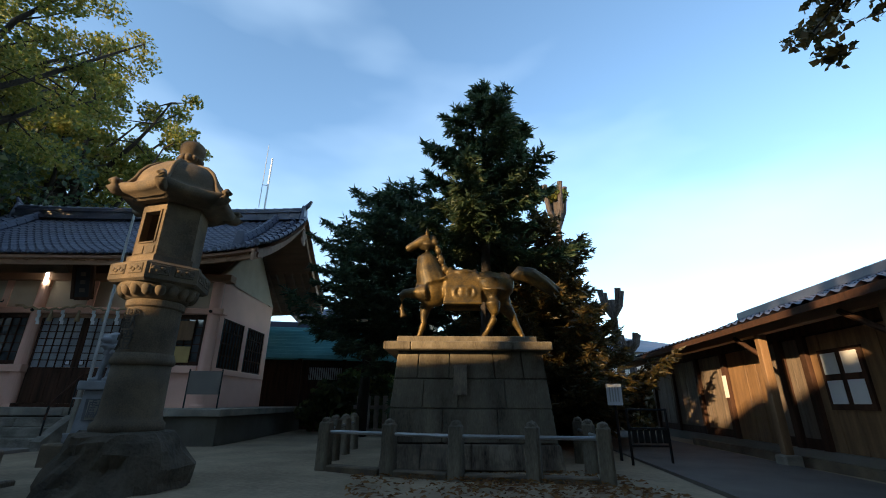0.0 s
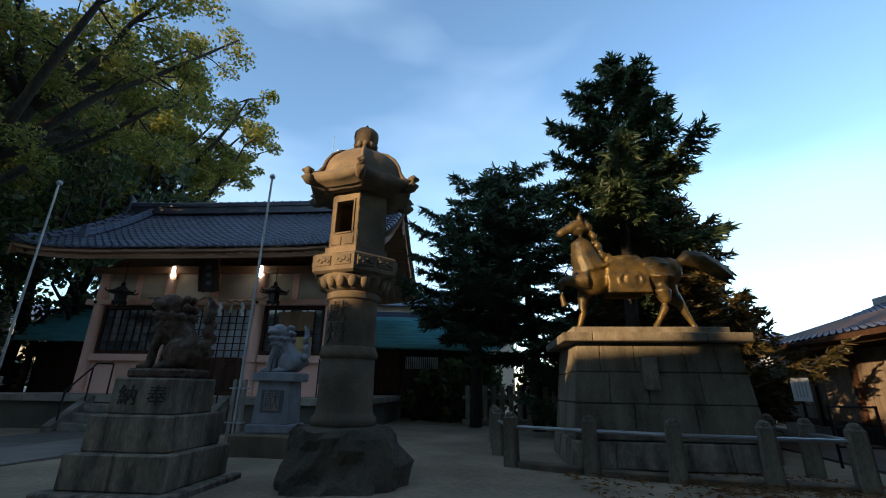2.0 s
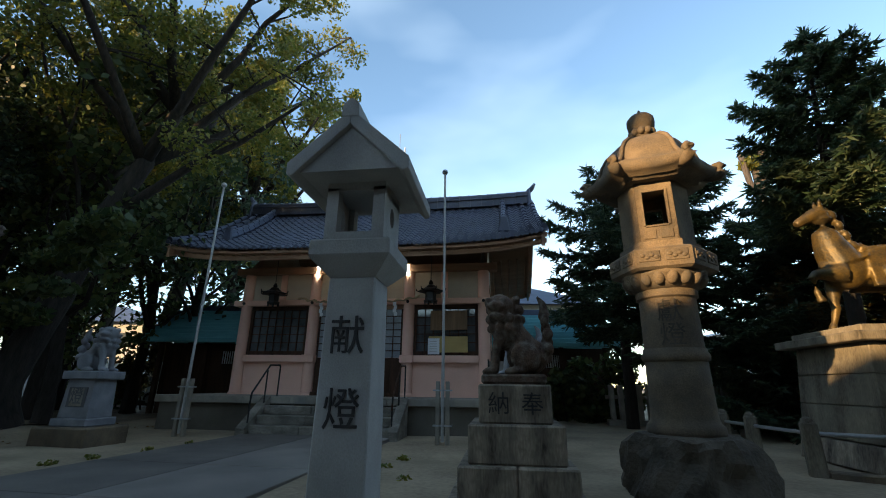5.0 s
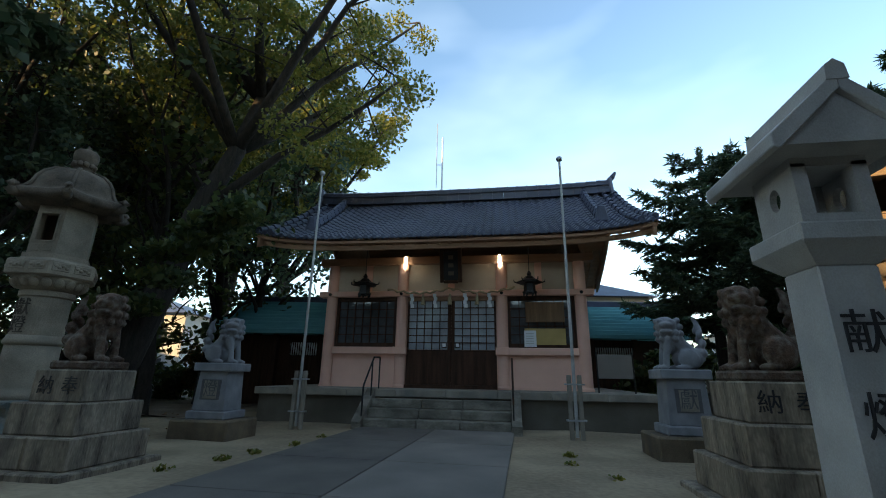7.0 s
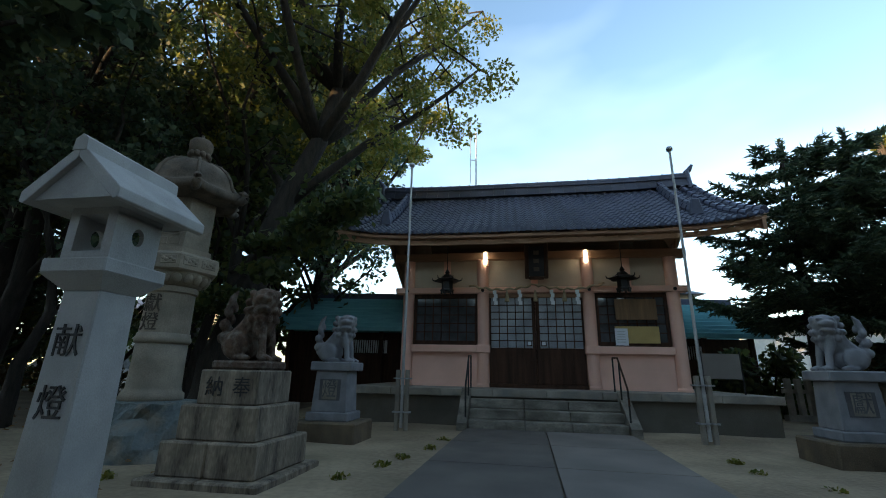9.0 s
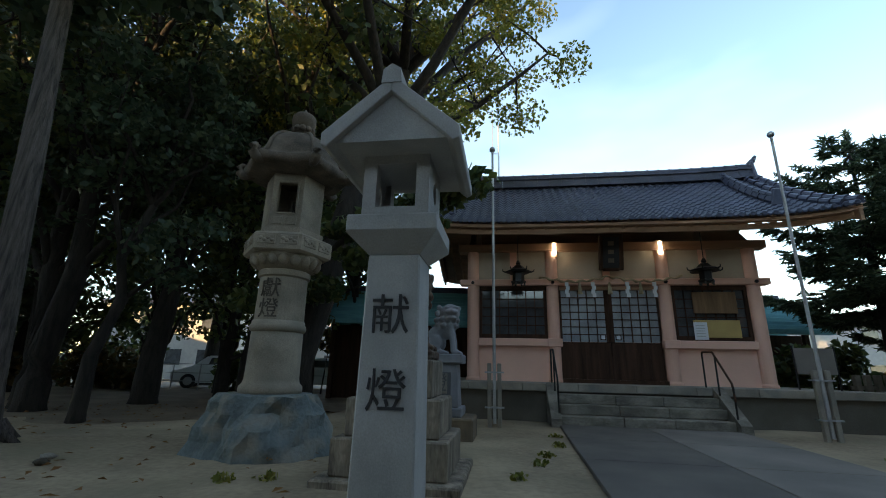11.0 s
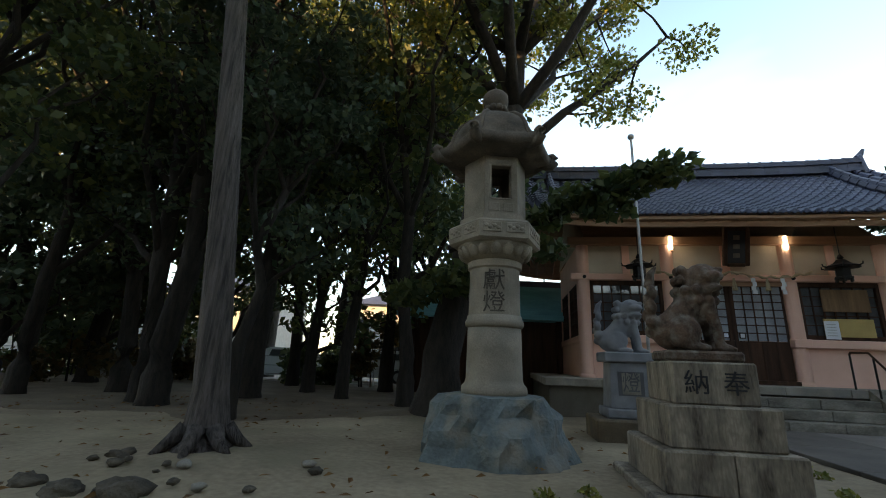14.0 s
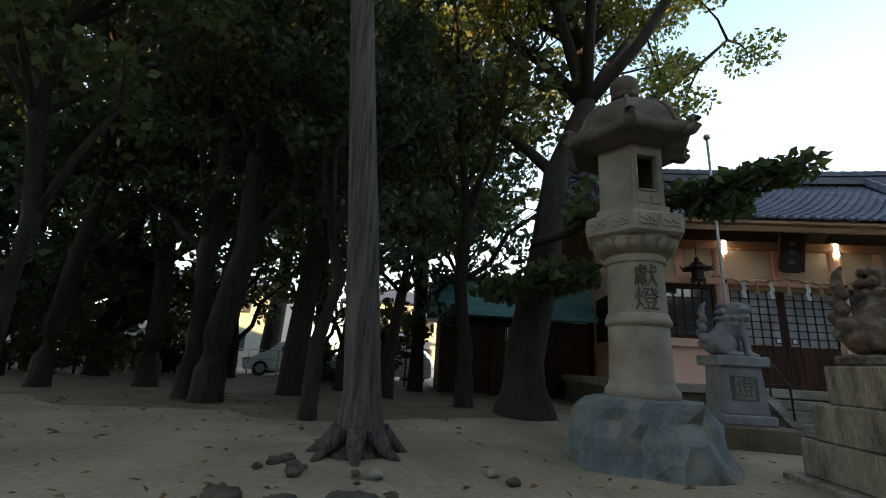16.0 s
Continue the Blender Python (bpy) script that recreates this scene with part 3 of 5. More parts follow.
for k in range(3):
    part("writing_bar", boxed(-0.07, 0.07, -0.006, -0.001, 0.12 + k * 0.2, 0.22 + k * 0.2), M_BROWN, t)
for u in (-2.48, 2.3):
    t = thing("hanging_lantern", SHRINE @ pose(u, -0.75, 3.42), "black iron hexagonal lantern hanging from the eave", "lantern", "hanging lanterns")
    part("body", lathed(((0.17, 0.0), (0.2, 0.02), (0.2, 0.06), (0.16, 0.07), (0.16, 0.3)), 6), M_BLACK, t)
    part("roof", lathed(((0.36, 0.3), (0.37, 0.33), (0.2, 0.4), (0.1, 0.5), (0.04, 0.52)), 6), M_BLACK, t)
    for k in range(6):
        c, s = math.cos(k * math.pi / 3), math.sin(k * math.pi / 3)
        part("curl", tubed([(0.34 * c, 0.34 * s, 0.31), (0.42 * c, 0.42 * s, 0.34), (0.43 * c, 0.43 * s, 0.4)], [0.02, 0.018, 0.012], 6), M_BLACK, t)
        part("foot", boxed(-0.02, 0.02, -0.02, 0.02, -0.06, 0.005), M_BLACK, t).location = (0.16 * c, 0.16 * s, 0)
    part("finial", lathed(((0.03, 0.5), (0.07, 0.56), (0.03, 0.64)), 10), M_BLACK, t)
    part("chain", tubed([(0, 0, 0.63), (0, 0, 1.36)], 0.012, 6), M_BLACK, t)
rope = thing("sacred_rope", SHRINE @ pose(0, -0.32, 3.62), "straw rope with white paper streamers across the door", "rope")
pts = [(u / 10, 0.0, -0.14 * abs(math.sin(math.pi * u / 19.0)) - 0.03 * math.sin(u * 1.9) + 0.07) for u in range(-19, 20)]
part("rope", tubed(pts, [0.03 + 0.012 * math.cos(k * 2.2) for k in range(len(pts))], 8), M_ROPE, rope, smooth=True)
for u in (-1.15, -0.45, 0.45, 1.15):
    bm = bmesh.new()
    for k in range(4):
        box(bm, -0.05 + 0.03 * (k % 2), 0.05 + 0.03 * (k % 2), -0.004 + 0.01 * k, 0.004 + 0.01 * k, -0.13 - 0.1 * k, -0.02 - 0.1 * k)
    part("paper_streamer", bm, M_PAPER, rope, "white folded paper streamer").location = (u, -0.03, -0.08)
for k, u in enumerate((-0.8, 0.0, 0.8)):
    part("tassel", tubed([(u, 0, -0.1), (u, 0, -0.28), (u, 0, -0.42)], [0.025, 0.05, 0.07], 8), M_ROPE, rope)
for m, lab, mt, sz in (((2.72, -0.02, 2.08), "ochre notice board in the hall window", M_OCHRE, (1.15, 0.46)), ((2.74, -0.02, 2.72), "brown wooden notice board in the hall window", M_TAN, (1.1, 0.58))):
    t = thing("notice_board", SHRINE @ pose(*m), lab, "notice board")
    part("board", boxed(-sz[0] / 2, sz[0] / 2, 0, 0.03, 0, sz[1], 0.005), mt, t)
t = thing("notice_sheet", SHRINE @ pose(2.3, -0.035, 2.02), "white paper notice fixed in the hall window", "notice")
part("sheet", boxed(-0.17, 0.17, 0, 0.006, 0, 0.46), M_PAPER, t)
for k in range(5):
    part("text_bar", boxed(-0.12, 0.1, -0.003, -0.001, 0.08 + 0.07 * k, 0.1 + 0.07 * k), M_HOUSE, t)
for s in (-1, 1):
    t = thing("handrail", SHRINE @ pose(s * 1.75, 0, 0), "thin dark steel handrail beside the steps", "handrail", "step handrails")
    part("rail", tubed([(0, -2.5, 0.6), (0, -2.45, 0.95), (0, -1.75, 1.62), (0, -1.25, 1.64), (0, -1.22, 1.6)], 0.022, 8), M_BLACK if s < 0 else M_DARKWOOD, t)
    for v, z0, z1 in ((-2.48, 0.12, 0.9), (-1.85, 0.4, 1.5), (-1.22, PL, 1.62)):
        part("rail_post", tubed([(0, v, z0), (0, v, z1)], 0.02, 8), M_BLACK, t)
t = thing("notice_stand", SHRINE @ pose(4.35, -0.9, PL), "steel-framed notice stand on the platform", "notice stand")
part("panel", boxed(-0.42, 0.42, 0, 0.03, 0.35, 0.95), M_PAVE, t)
for u in (-0.44, 0.44):
    part("leg", tubed([(u, 0.02, 0), (u, 0.02, 1.0)], 0.02, 8), M_BLACK, t)
t = thing("antenna_mast", pose(-10.4, 34, 0), "thin tall radio mast behind the shrine", "antenna")
part("mast", tubed([(0, 0, 0), (0, 0, 20.0)], 0.07, 8), M_STEEL, t)
part("whip", tubed([(-0.45, 0, 15.5), (-0.45, 0, 21.3)], 0.035, 6), M_STEEL, t)
part("bracket", tubed([(-0.45, 0, 17.5), (0, 0, 17.5)], 0.03, 6), M_STEEL, t)

# flag poles
for x, y, h in ((-7.33, 12.15, 6.3), (-13.34, 13.2, 6.35)):
    t = thing("flag_pole", pose(x, y, 0, 0, 0, YAW), "slim grey flag pole clamped between two stone posts", "flag pole", "flag poles")
    part("pole", tubed([(0, 0, 0.05), (0, 0, h - 0.1)], [0.036, 0.026], 10), M_POLE, t)
    part("ball", blob(bmesh.new(), (0, 0, h - 0.05), (0.075, 0.075, 0.075), level=2), M_STEEL, t, "chrome ball finial", True)
    for s in (-1, 1):
        part("support_post", boxed(s * 0.105 - 0.042, s * 0.105 + 0.042, -0.05, 0.05, -0.1, 1.25, 0.012), M_STONEB, t)
    for z in (0.35, 1.05):
        part("clamp", boxed(-0.2, 0.2, -0.062, 0.062, z, z + 0.03), M_STEEL, t)


# ---- stone lanterns ----
def boulder(rx, ry, top, seed):
    """A flat-topped natural rock with uneven, faceted sides."""
    bm = bmesh.new()
    n, rings = 44, []
    for f, z in ((1.08, -0.2), (1.06, 0.02), (1.0, 0.18), (0.95, 0.36), (0.88, 0.54), (0.82, 0.66), (0.74, top - 0.02), (0.6, top), (0.3, top), (0.05, top)):
        ring = []
        for i in range(n):
            a = 2 * math.pi * i / n
            d = Vector((math.cos(a), math.sin(a), z * 1.3 + seed * 5.1))
            k = f * (1 + 0.24 * noise.noise(d * 1.6) + 0.15 * noise.noise(d * 4.2) + 0.05 * noise.noise(d * 11))
            ring.append(bm.verts.new((rx * k * d.x, ry * k * d.y, z + (0.05 * noise.noise(d * 3) if f > 0.6 else 0))))
        rings.append(ring)
    for a, b in zip(rings, rings[1:]):
        for i in range(n):
            bm.faces.new((a[i], a[(i + 1) % n], b[(i + 1) % n], b[i]))
    bm.faces.new(rings[-1])
    bm.faces.new(list(reversed(rings[0])))
    return bm


def stone_lantern(m, label, stone, top_stone, rock, rock_mat, seed, twist, face):
    t = thing("stone_lantern", m, label, "stone lantern", "round-shafted stone lanterns")
    part("base_rock", boulder(rock[0], rock[1], 0.77, seed), rock_mat, t, "rough natural boulder base")
    part("lower_shaft", lathed(((0.42, 0.75), (0.43, 0.8), (0.425, 0.86), (0.385, 0.9), (0.37, 0.96), (0.362, 1.3), (0.358, 1.6)), 40), stone, t, smooth=True)
    part("shaft_ring", lathed(((0.355, 1.6), (0.385, 1.62), (0.395, 1.66), (0.385, 1.7), (0.372, 1.715), (0.365, 1.76)), 40), stone, t, smooth=True)
    part("upper_shaft", lathed(((0.35, 1.76), (0.345, 2.0), (0.34, 2.38), (0.372, 2.4), (0.372, 2.48), (0.34, 2.5)), 40), stone, t)
    ring = part("lotus_ring", lathed(((0.35, 2.49), (0.43, 2.55), (0.5, 2.66), (0.53, 2.71)), 24, twist), stone, t, "carved lotus petals", True)
    for k in range(18):
        a = twist + k * math.pi / 9
        part("petal", blob(bmesh.new(), (0.45 * math.cos(a), 0.45 * math.sin(a), 2.61), (0.062, 0.074, 0.095), (0, 28, math.degrees(a)), level=2), stone, ring, "", True)
    part("platform", lathed(((0.6, 2.7), (0.65, 2.73), (0.655, 2.78), (0.655, 2.95), (0.62, 2.98), (0.52, 3.0), (0.5, 3.02), (0.5, 3.1)), 6, twist), stone, t)
    for k in range(6):
        a = twist + (k + 0.5) * math.pi / 3
        r = 0.655 * math.cos(math.pi / 6)
        for o in (-0.155, 0.155):
            mm = pose(r * math.cos(a) - o * math.sin(a), r * math.sin(a) + o * math.cos(a), 0, 0, 0, math.degrees(a) + 90)
            panel = part("carved_panel", boxed(-0.125, 0.125, -0.012, 0.01, 2.79, 2.93, 0.008), stone, t)
            panel.matrix_basis = mm
            bm = bmesh.new()
            for j in range(4):
                blob(bm, (-0.08 + 0.053 * j, -0.014, 2.86 + 0.014 * (-1) ** j), (0.032, 0.012, 0.026), level=2)
            part("scroll_relief", bm, stone, panel, "", True)
    # fire box: six slabs, two of them with windows
    R = 0.44
    inner = R * math.cos(math.pi / 6)
    for k in range(6):
        a = twist + (k + 0.5) * math.pi / 3
        mm = pose(inner * math.cos(a), inner * math.sin(a), 0, 0, 0, math.degrees(a) + 90)
        if k % 3 == 1:
            for x0, x1, z0, z1 in ((-0.22, -0.135, 3.1, 3.95), (0.135, 0.22, 3.1, 3.95), (-0.135, 0.135, 3.1, 3.33), (-0.135, 0.135, 3.8, 3.95)):
                part("box_slab", boxed(x0, x1, -0.01, 0.08, z0, z1), stone, t).matrix_basis = mm
            for x0, x1, z0, z1 in ((-0.165, -0.137, 3.32, 3.83), (0.137, 0.165, 3.32, 3.83), (-0.137, 0.137, 3.802, 3.83), (-0.137, 0.137, 3.302, 3.328)):
                part("window_moulding", boxed(x0, x1, -0.026, -0.011, z0, z1, 0.004), stone, t).matrix_basis = mm
            for o in (-0.1, 0.1):
                part("carved_panel", boxed(o - 0.075, o + 0.075, -0.022, -0.011, 3.14, 3.26, 0.005), stone, t).matrix_basis = mm
        else:
            part("box_slab", boxed(-0.22, 0.22, -0.01, 0.08, 3.1, 3.95), stone, t).matrix_basis = mm
    # six-sided roof: flared eave, lobed dome
    bm = bmesh.new()
    prof = ((0.44, 3.95, 1), (0.6, 3.94, 1), (0.62, 3.99, 1), (0.8, 4.0, 1), (0.85, 4.04, 1), (0.86, 4.13, 1), (0.78, 4.17, 1), (0.7, 4.2, 0.95), (0.65, 4.26, 0.8), (0.63, 4.35, 0.6), (0.59, 4.46, 0.5), (0.52, 4.57, 0.45), (0.41, 4.67, 0.4), (0.28, 4.73, 0.3), (0.17, 4.77, 0.1))
    n = 72
    rings = []
    for r, z, hexed in prof:
        ring = []
        for i in range(n):
            a = 2 * math.pi * i / n
            off = (a + math.pi / 6) % (math.pi / 3) - math.pi / 6
            side = math.cos(math.pi / 6) / math.cos(math.pi / 6 - abs(off))
            k = max(0.0, 1 - abs(off) / 0.42) ** 2 * min(1, max(0, (r - 0.55) / 0.3))
            q = r * (1 + hexed * (side - 1))
            ring.append(bm.verts.new((q * math.cos(a + twist), q * math.sin(a + twist), z + 0.05 * k + 0.012 * noise.noise(Vector((q * 6 * math.cos(a), q * 6 * math.sin(a), z * 5 + seed))))))
        rings.append(ring)
    for a, b in zip(rings, rings[1:]):
        for i in range(n):
            bm.faces.new((a[i], a[(i + 1) % n], b[(i + 1) % n], b[i]))
    bm.faces.new(rings[-1])
    bm.faces.new(list(reversed(rings[0])))
    part("roof", bm, top_stone, t, "domed hexagonal stone roof", True)
    for k in range(6):
        a = twist + k * math.pi / 3
        c, s = math.cos(a), math.sin(a)
        ridge = [(r * c, r * s, z) for r, z in ((0.2, 4.77), (0.4, 4.69), (0.53, 4.58), (0.61, 4.45), (0.65, 4.32), (0.71, 4.22), (0.79, 4.16))]
        part("corner_ridge", tubed(ridge, [0.024, 0.028, 0.03, 0.03, 0.032, 0.036, 0.042], 8), top_stone, t, "", True)
        curl = [(r * c, r * s, z) for r, z in ((0.66, 4.06), (0.77, 4.05), (0.85, 4.06), (0.9, 4.11), (0.905, 4.17), (0.87, 4.21), (0.82, 4.2), (0.81, 4.16))]
        part("corner_curl", tubed(curl, [0.05, 0.07, 0.075, 0.072, 0.064, 0.055, 0.045, 0.025], 12), top_stone, t, "curled fern-shaped corner", True)
    jewel = part("jewel", lathed(((0.16, 4.75), (0.135, 4.79), (0.135, 4.84), (0.15, 4.85), (0.15, 4.95), (0.185, 5.0), (0.195, 5.08), (0.19, 5.15), (0.15, 5.2), (0.06, 5.235), (0.03, 5.25), (0.025, 5.3), (0.005, 5.33)), 28), top_stone, t, "bulb-shaped finial", True)
    for k in range(10):
        a = k * math.pi / 5
        part("petal", blob(bmesh.new(), (0.15 * math.cos(a), 0.15 * math.sin(a), 4.9), (0.05, 0.055, 0.06), (0, 0, math.degrees(a)), level=2), top_stone, jewel, "", True)
    # raised letters; the shade inside cut strokes is put into their dark colour
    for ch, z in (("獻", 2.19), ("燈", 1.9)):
        lettering(ch, 0.3, pose(0, 0, 0, 0, 0, face) @ pose(0, -0.345, z, 90), M_CARVE_SHADE, t, "carved_character")
    return t


stone_lantern(pose(-4.44, 8.09, -0.12, 0, 0, -12), "tall weathered brown stone lantern on a boulder base", M_STONE, M_STONE, (0.8, 0.72), M_ROCK, 1, radians(-13), -14)
stone_lantern(pose(-16.86, 10.14, -0.05, 0, 0, -3), "tall pale stone lantern on a blue-green boulder", M_STONEW, M_MOSSY, (0.88, 0.74), M_BLUEROCK, 4, radians(8), -5)


def post_lantern(m):
    """A tapered square post, a flared platform, a fire box with two square and two round windows, and a gabled roof."""
    t = thing("post_lantern", m, "pale concrete post lantern with black painted characters", "post lantern", "pale post lanterns")
    part("shaft", boxed(-0.225, 0.225, -0.225, 0.225, -0.1, 1.7, 0.012, 0.85), M_WHITE, t)
    part("platform", lathe(boxed(-0.33, 0.33, -0.33, 0.33, 1.802, 1.9, 0.01), ((0.27, 1.7), (0.466, 1.803)), 4, math.pi / 4), M_WHITE, t)
    part("box_base", boxed(-0.25, 0.25, -0.25, 0.25, 1.9, 1.96), M_WHITE, t)
    for x in (-1, 1):
        for y in (-1, 1):
            part("box_corner", boxed(x * 0.2 - 0.05, x * 0.2 + 0.05, y * 0.2 - 0.05, y * 0.2 + 0.05, 1.96, 2.24), M_WHITE, t)
    part("box_top", boxed(-0.25, 0.25, -0.25, 0.25, 2.22, 2.29), M_WHITE, t)
    for s in (-1, 1):
        bm = bmesh.new()
        x = s * 0.225
        ring = [(0.065 * math.cos(k * math.pi / 8), 0.065 * math.sin(k * math.pi / 8)) for k in range(16)]
        sq = [(max(-1, min(1, 1.5 * math.cos(k * math.pi / 8))) * 0.15, max(-1, min(1, 1.5 * math.sin(k * math.pi / 8))) * 0.14) for k in range(16)]
        vs = [[bm.verts.new((x + dx, p[0], 2.1 + p[1])) for p in loop] for dx in (-0.025, 0.025) for loop in (ring, sq)]
        for a, b in ((0, 1), (3, 2), (2, 0), (1, 3)):
            for k in range(16):
                bm.faces.new((vs[a][k], vs[a][(k + 1) % 16], vs[b][(k + 1) % 16], vs[b][k]))
        part("round_window_slab", bm, M_WHITE, t)
    # gabled roof, ridge front to back
    bm = bmesh.new()
    sec = ((-0.42, 2.27), (0.42, 2.27), (0.0, 2.55))
    a, b = [[bm.verts.new((x, y, z)) for x, z in sec] for y in (-0.47, 0.47)]
    for k in range(3):
        bm.faces.new((a[k], a[(k + 1) % 3], b[(k + 1) % 3], b[k]))
    bm.faces.new(a), bm.faces.new(b)
    part("roof", bm, M_WHITE, t)
    for s in (-1, 1):
        bm = bmesh.new()
        sec = ((0.0, 2.553), (0.0, 2.65), (s * 0.5, 2.32), (s * 0.5, 2.25), (s * 0.455, 2.235))
        a, b = [[bm.verts.new((x, y, z)) for x, z in sec] for y in (-0.52, 0.52)]
        for k in range(5):
            bm.faces.new((a[k], a[(k + 1) % 5], b[(k + 1) % 5], b[k]))
        bm.faces.new(a), bm.faces.new(b)
        bmesh.ops.bevel(bm, geom=list(bm.edges), offset=0.006, segments=1, affect="EDGES")
        part("roof_slab", bm, M_WHITE, t)
    bm = bmesh.new()
    sec = ((-0.075, 2.6), (0.075, 2.6), (0.065, 2.685), (0.0, 2.72), (-0.065, 2.685))
    a, b = [[bm.verts.new((x, y, z)) for x, z in sec] for y in (-0.53, 0.53)]
    for k in range(5):
        bm.faces.new((a[k], a[(k + 1) % 5], b[(k + 1) % 5], b[k]))
    bm.faces.new(a), bm.faces.new(b)
    part("ridge_stone", bm, M_WHITE, t)
    lettering("献", 0.22, pose(0, -0.203, 1.36, 91) @ Matrix.Diagonal((1.3, 1, 1, 1)), M_INK, t, "painted_character")
    lettering("燈", 0.22, pose(0, -0.211, 0.985, 91) @ Matrix.Diagonal((1.3, 1, 1, 1)), M_INK, t, "painted_character")
    return t


SLIM = Matrix.Diagonal((0.74, 0.74, 0.985, 1))
pl = post_lantern(pose(-14.7, 6.14, 0, 0, 0, YAW) @ SLIM)
copy_thing(pl, pose(-7.95, 5.15, 0, 0, 0, YAW) @ Matrix.Diagonal((1, 1, 1.06, 1)))


# ---- statues ----
def statue(name, m, mat, shape, label, category, voxel=0.03, group=""):
    bm = bmesh.new()
    shape(bm)
    ob = part(name, bm, mat, None, smooth=True)
    ob.matrix_world = m
    re = ob.modifiers.new("join", "REMESH")
    re.mode, re.voxel_size, re.use_smooth_shade = "VOXEL", voxel, True
    sm = ob.modifiers.new("soften", "SMOOTH")
    sm.iterations, sm.factor = 1, 0.5
    return tagged(ob, label, category, group)


def lion_dog(bm):
    """A seated guardian dog that faces +x, its big maned head turned to -y."""
    blob(bm, (-0.2, 0, 0.22), (0.28, 0.2, 0.22))
    tube(bm, [(-0.22, 0, 0.24), (-0.08, 0, 0.42), (0.06, 0, 0.58), (0.12, -0.02, 0.72)], [0.2, 0.17, 0.18, 0.16], 12)
    blob(bm, (0.13, 0, 0.48), (0.13, 0.17, 0.2), (0, 20, 0))
    # head: brow, muzzle, open jaw, ears
    blob(bm, (0.15, -0.06, 0.8), (0.19, 0.18, 0.17))
    blob(bm, (0.2, -0.2, 0.8), (0.13, 0.1, 0.065))
    blob(bm, (0.2, -0.19, 0.68), (0.11, 0.1, 0.04))
    blob(bm, (0.22, -0.27, 0.81), (0.05, 0.04, 0.04), level=2)
    for s in (-1, 1):
        blob(bm, (0.2 + 0.085 * s, -0.18, 0.88), (0.06, 0.05, 0.035), level=2)
        blob(bm, (0.14 + 0.17 * s, -0.03, 0.86), (0.05, 0.07, 0.08), (0, 20 * s, 0), level=2)
        tube(bm, [(0.15, s * 0.12, 0.5), (0.22, s * 0.125, 0.26), (0.24, s * 0.125, 0.05)], [0.085, 0.06, 0.06])
        blob(bm, (0.29, s * 0.125, 0.045), (0.1, 0.07, 0.05), level=2)
        for j in (-1, 0, 1):
            blob(bm, (0.37, s * 0.125 + j * 0.04, 0.035), (0.035, 0.024, 0.035), level=2)
        blob(bm, (-0.16, s * 0.17, 0.2), (0.2, 0.09, 0.18), (0, -20, 0), level=2)
        blob(bm, (-0.03, s * 0.2, 0.045), (0.15, 0.065, 0.05), level=2)
    # upright tail of flame-like locks
    for k in range(7):
        blob(bm, (-0.44 - 0.035 * math.sin(k * 0.6), 0.05 * (-1) ** k, 0.22 + 0.085 * k), (0.1 - 0.008 * k, 0.1 - 0.006 * k, 0.085), (0, -20, 0), level=2)
    tube(bm, [(-0.46, 0, 0.7), (-0.43, 0, 0.86), (-0.36, 0, 0.95)], [0.07, 0.05, 0.015], 8)
    # mane of curls in rows round the neck
    for row, (z, rad, n) in enumerate(((0.9, 0.17, 8), (0.78, 0.21, 11), (0.66, 0.22, 11), (0.55, 0.2, 10))):
        for k in range(n):
            a = 0.4 + (k + 0.5 * (row % 2)) * 2 * math.pi / n
            if row < 2 and math.sin(a) < -0.55:
                continue
            blob(bm, (0.08 + rad * math.cos(a), 0.02 + rad * math.sin(a), z), (0.06, 0.06, 0.058), level=2)


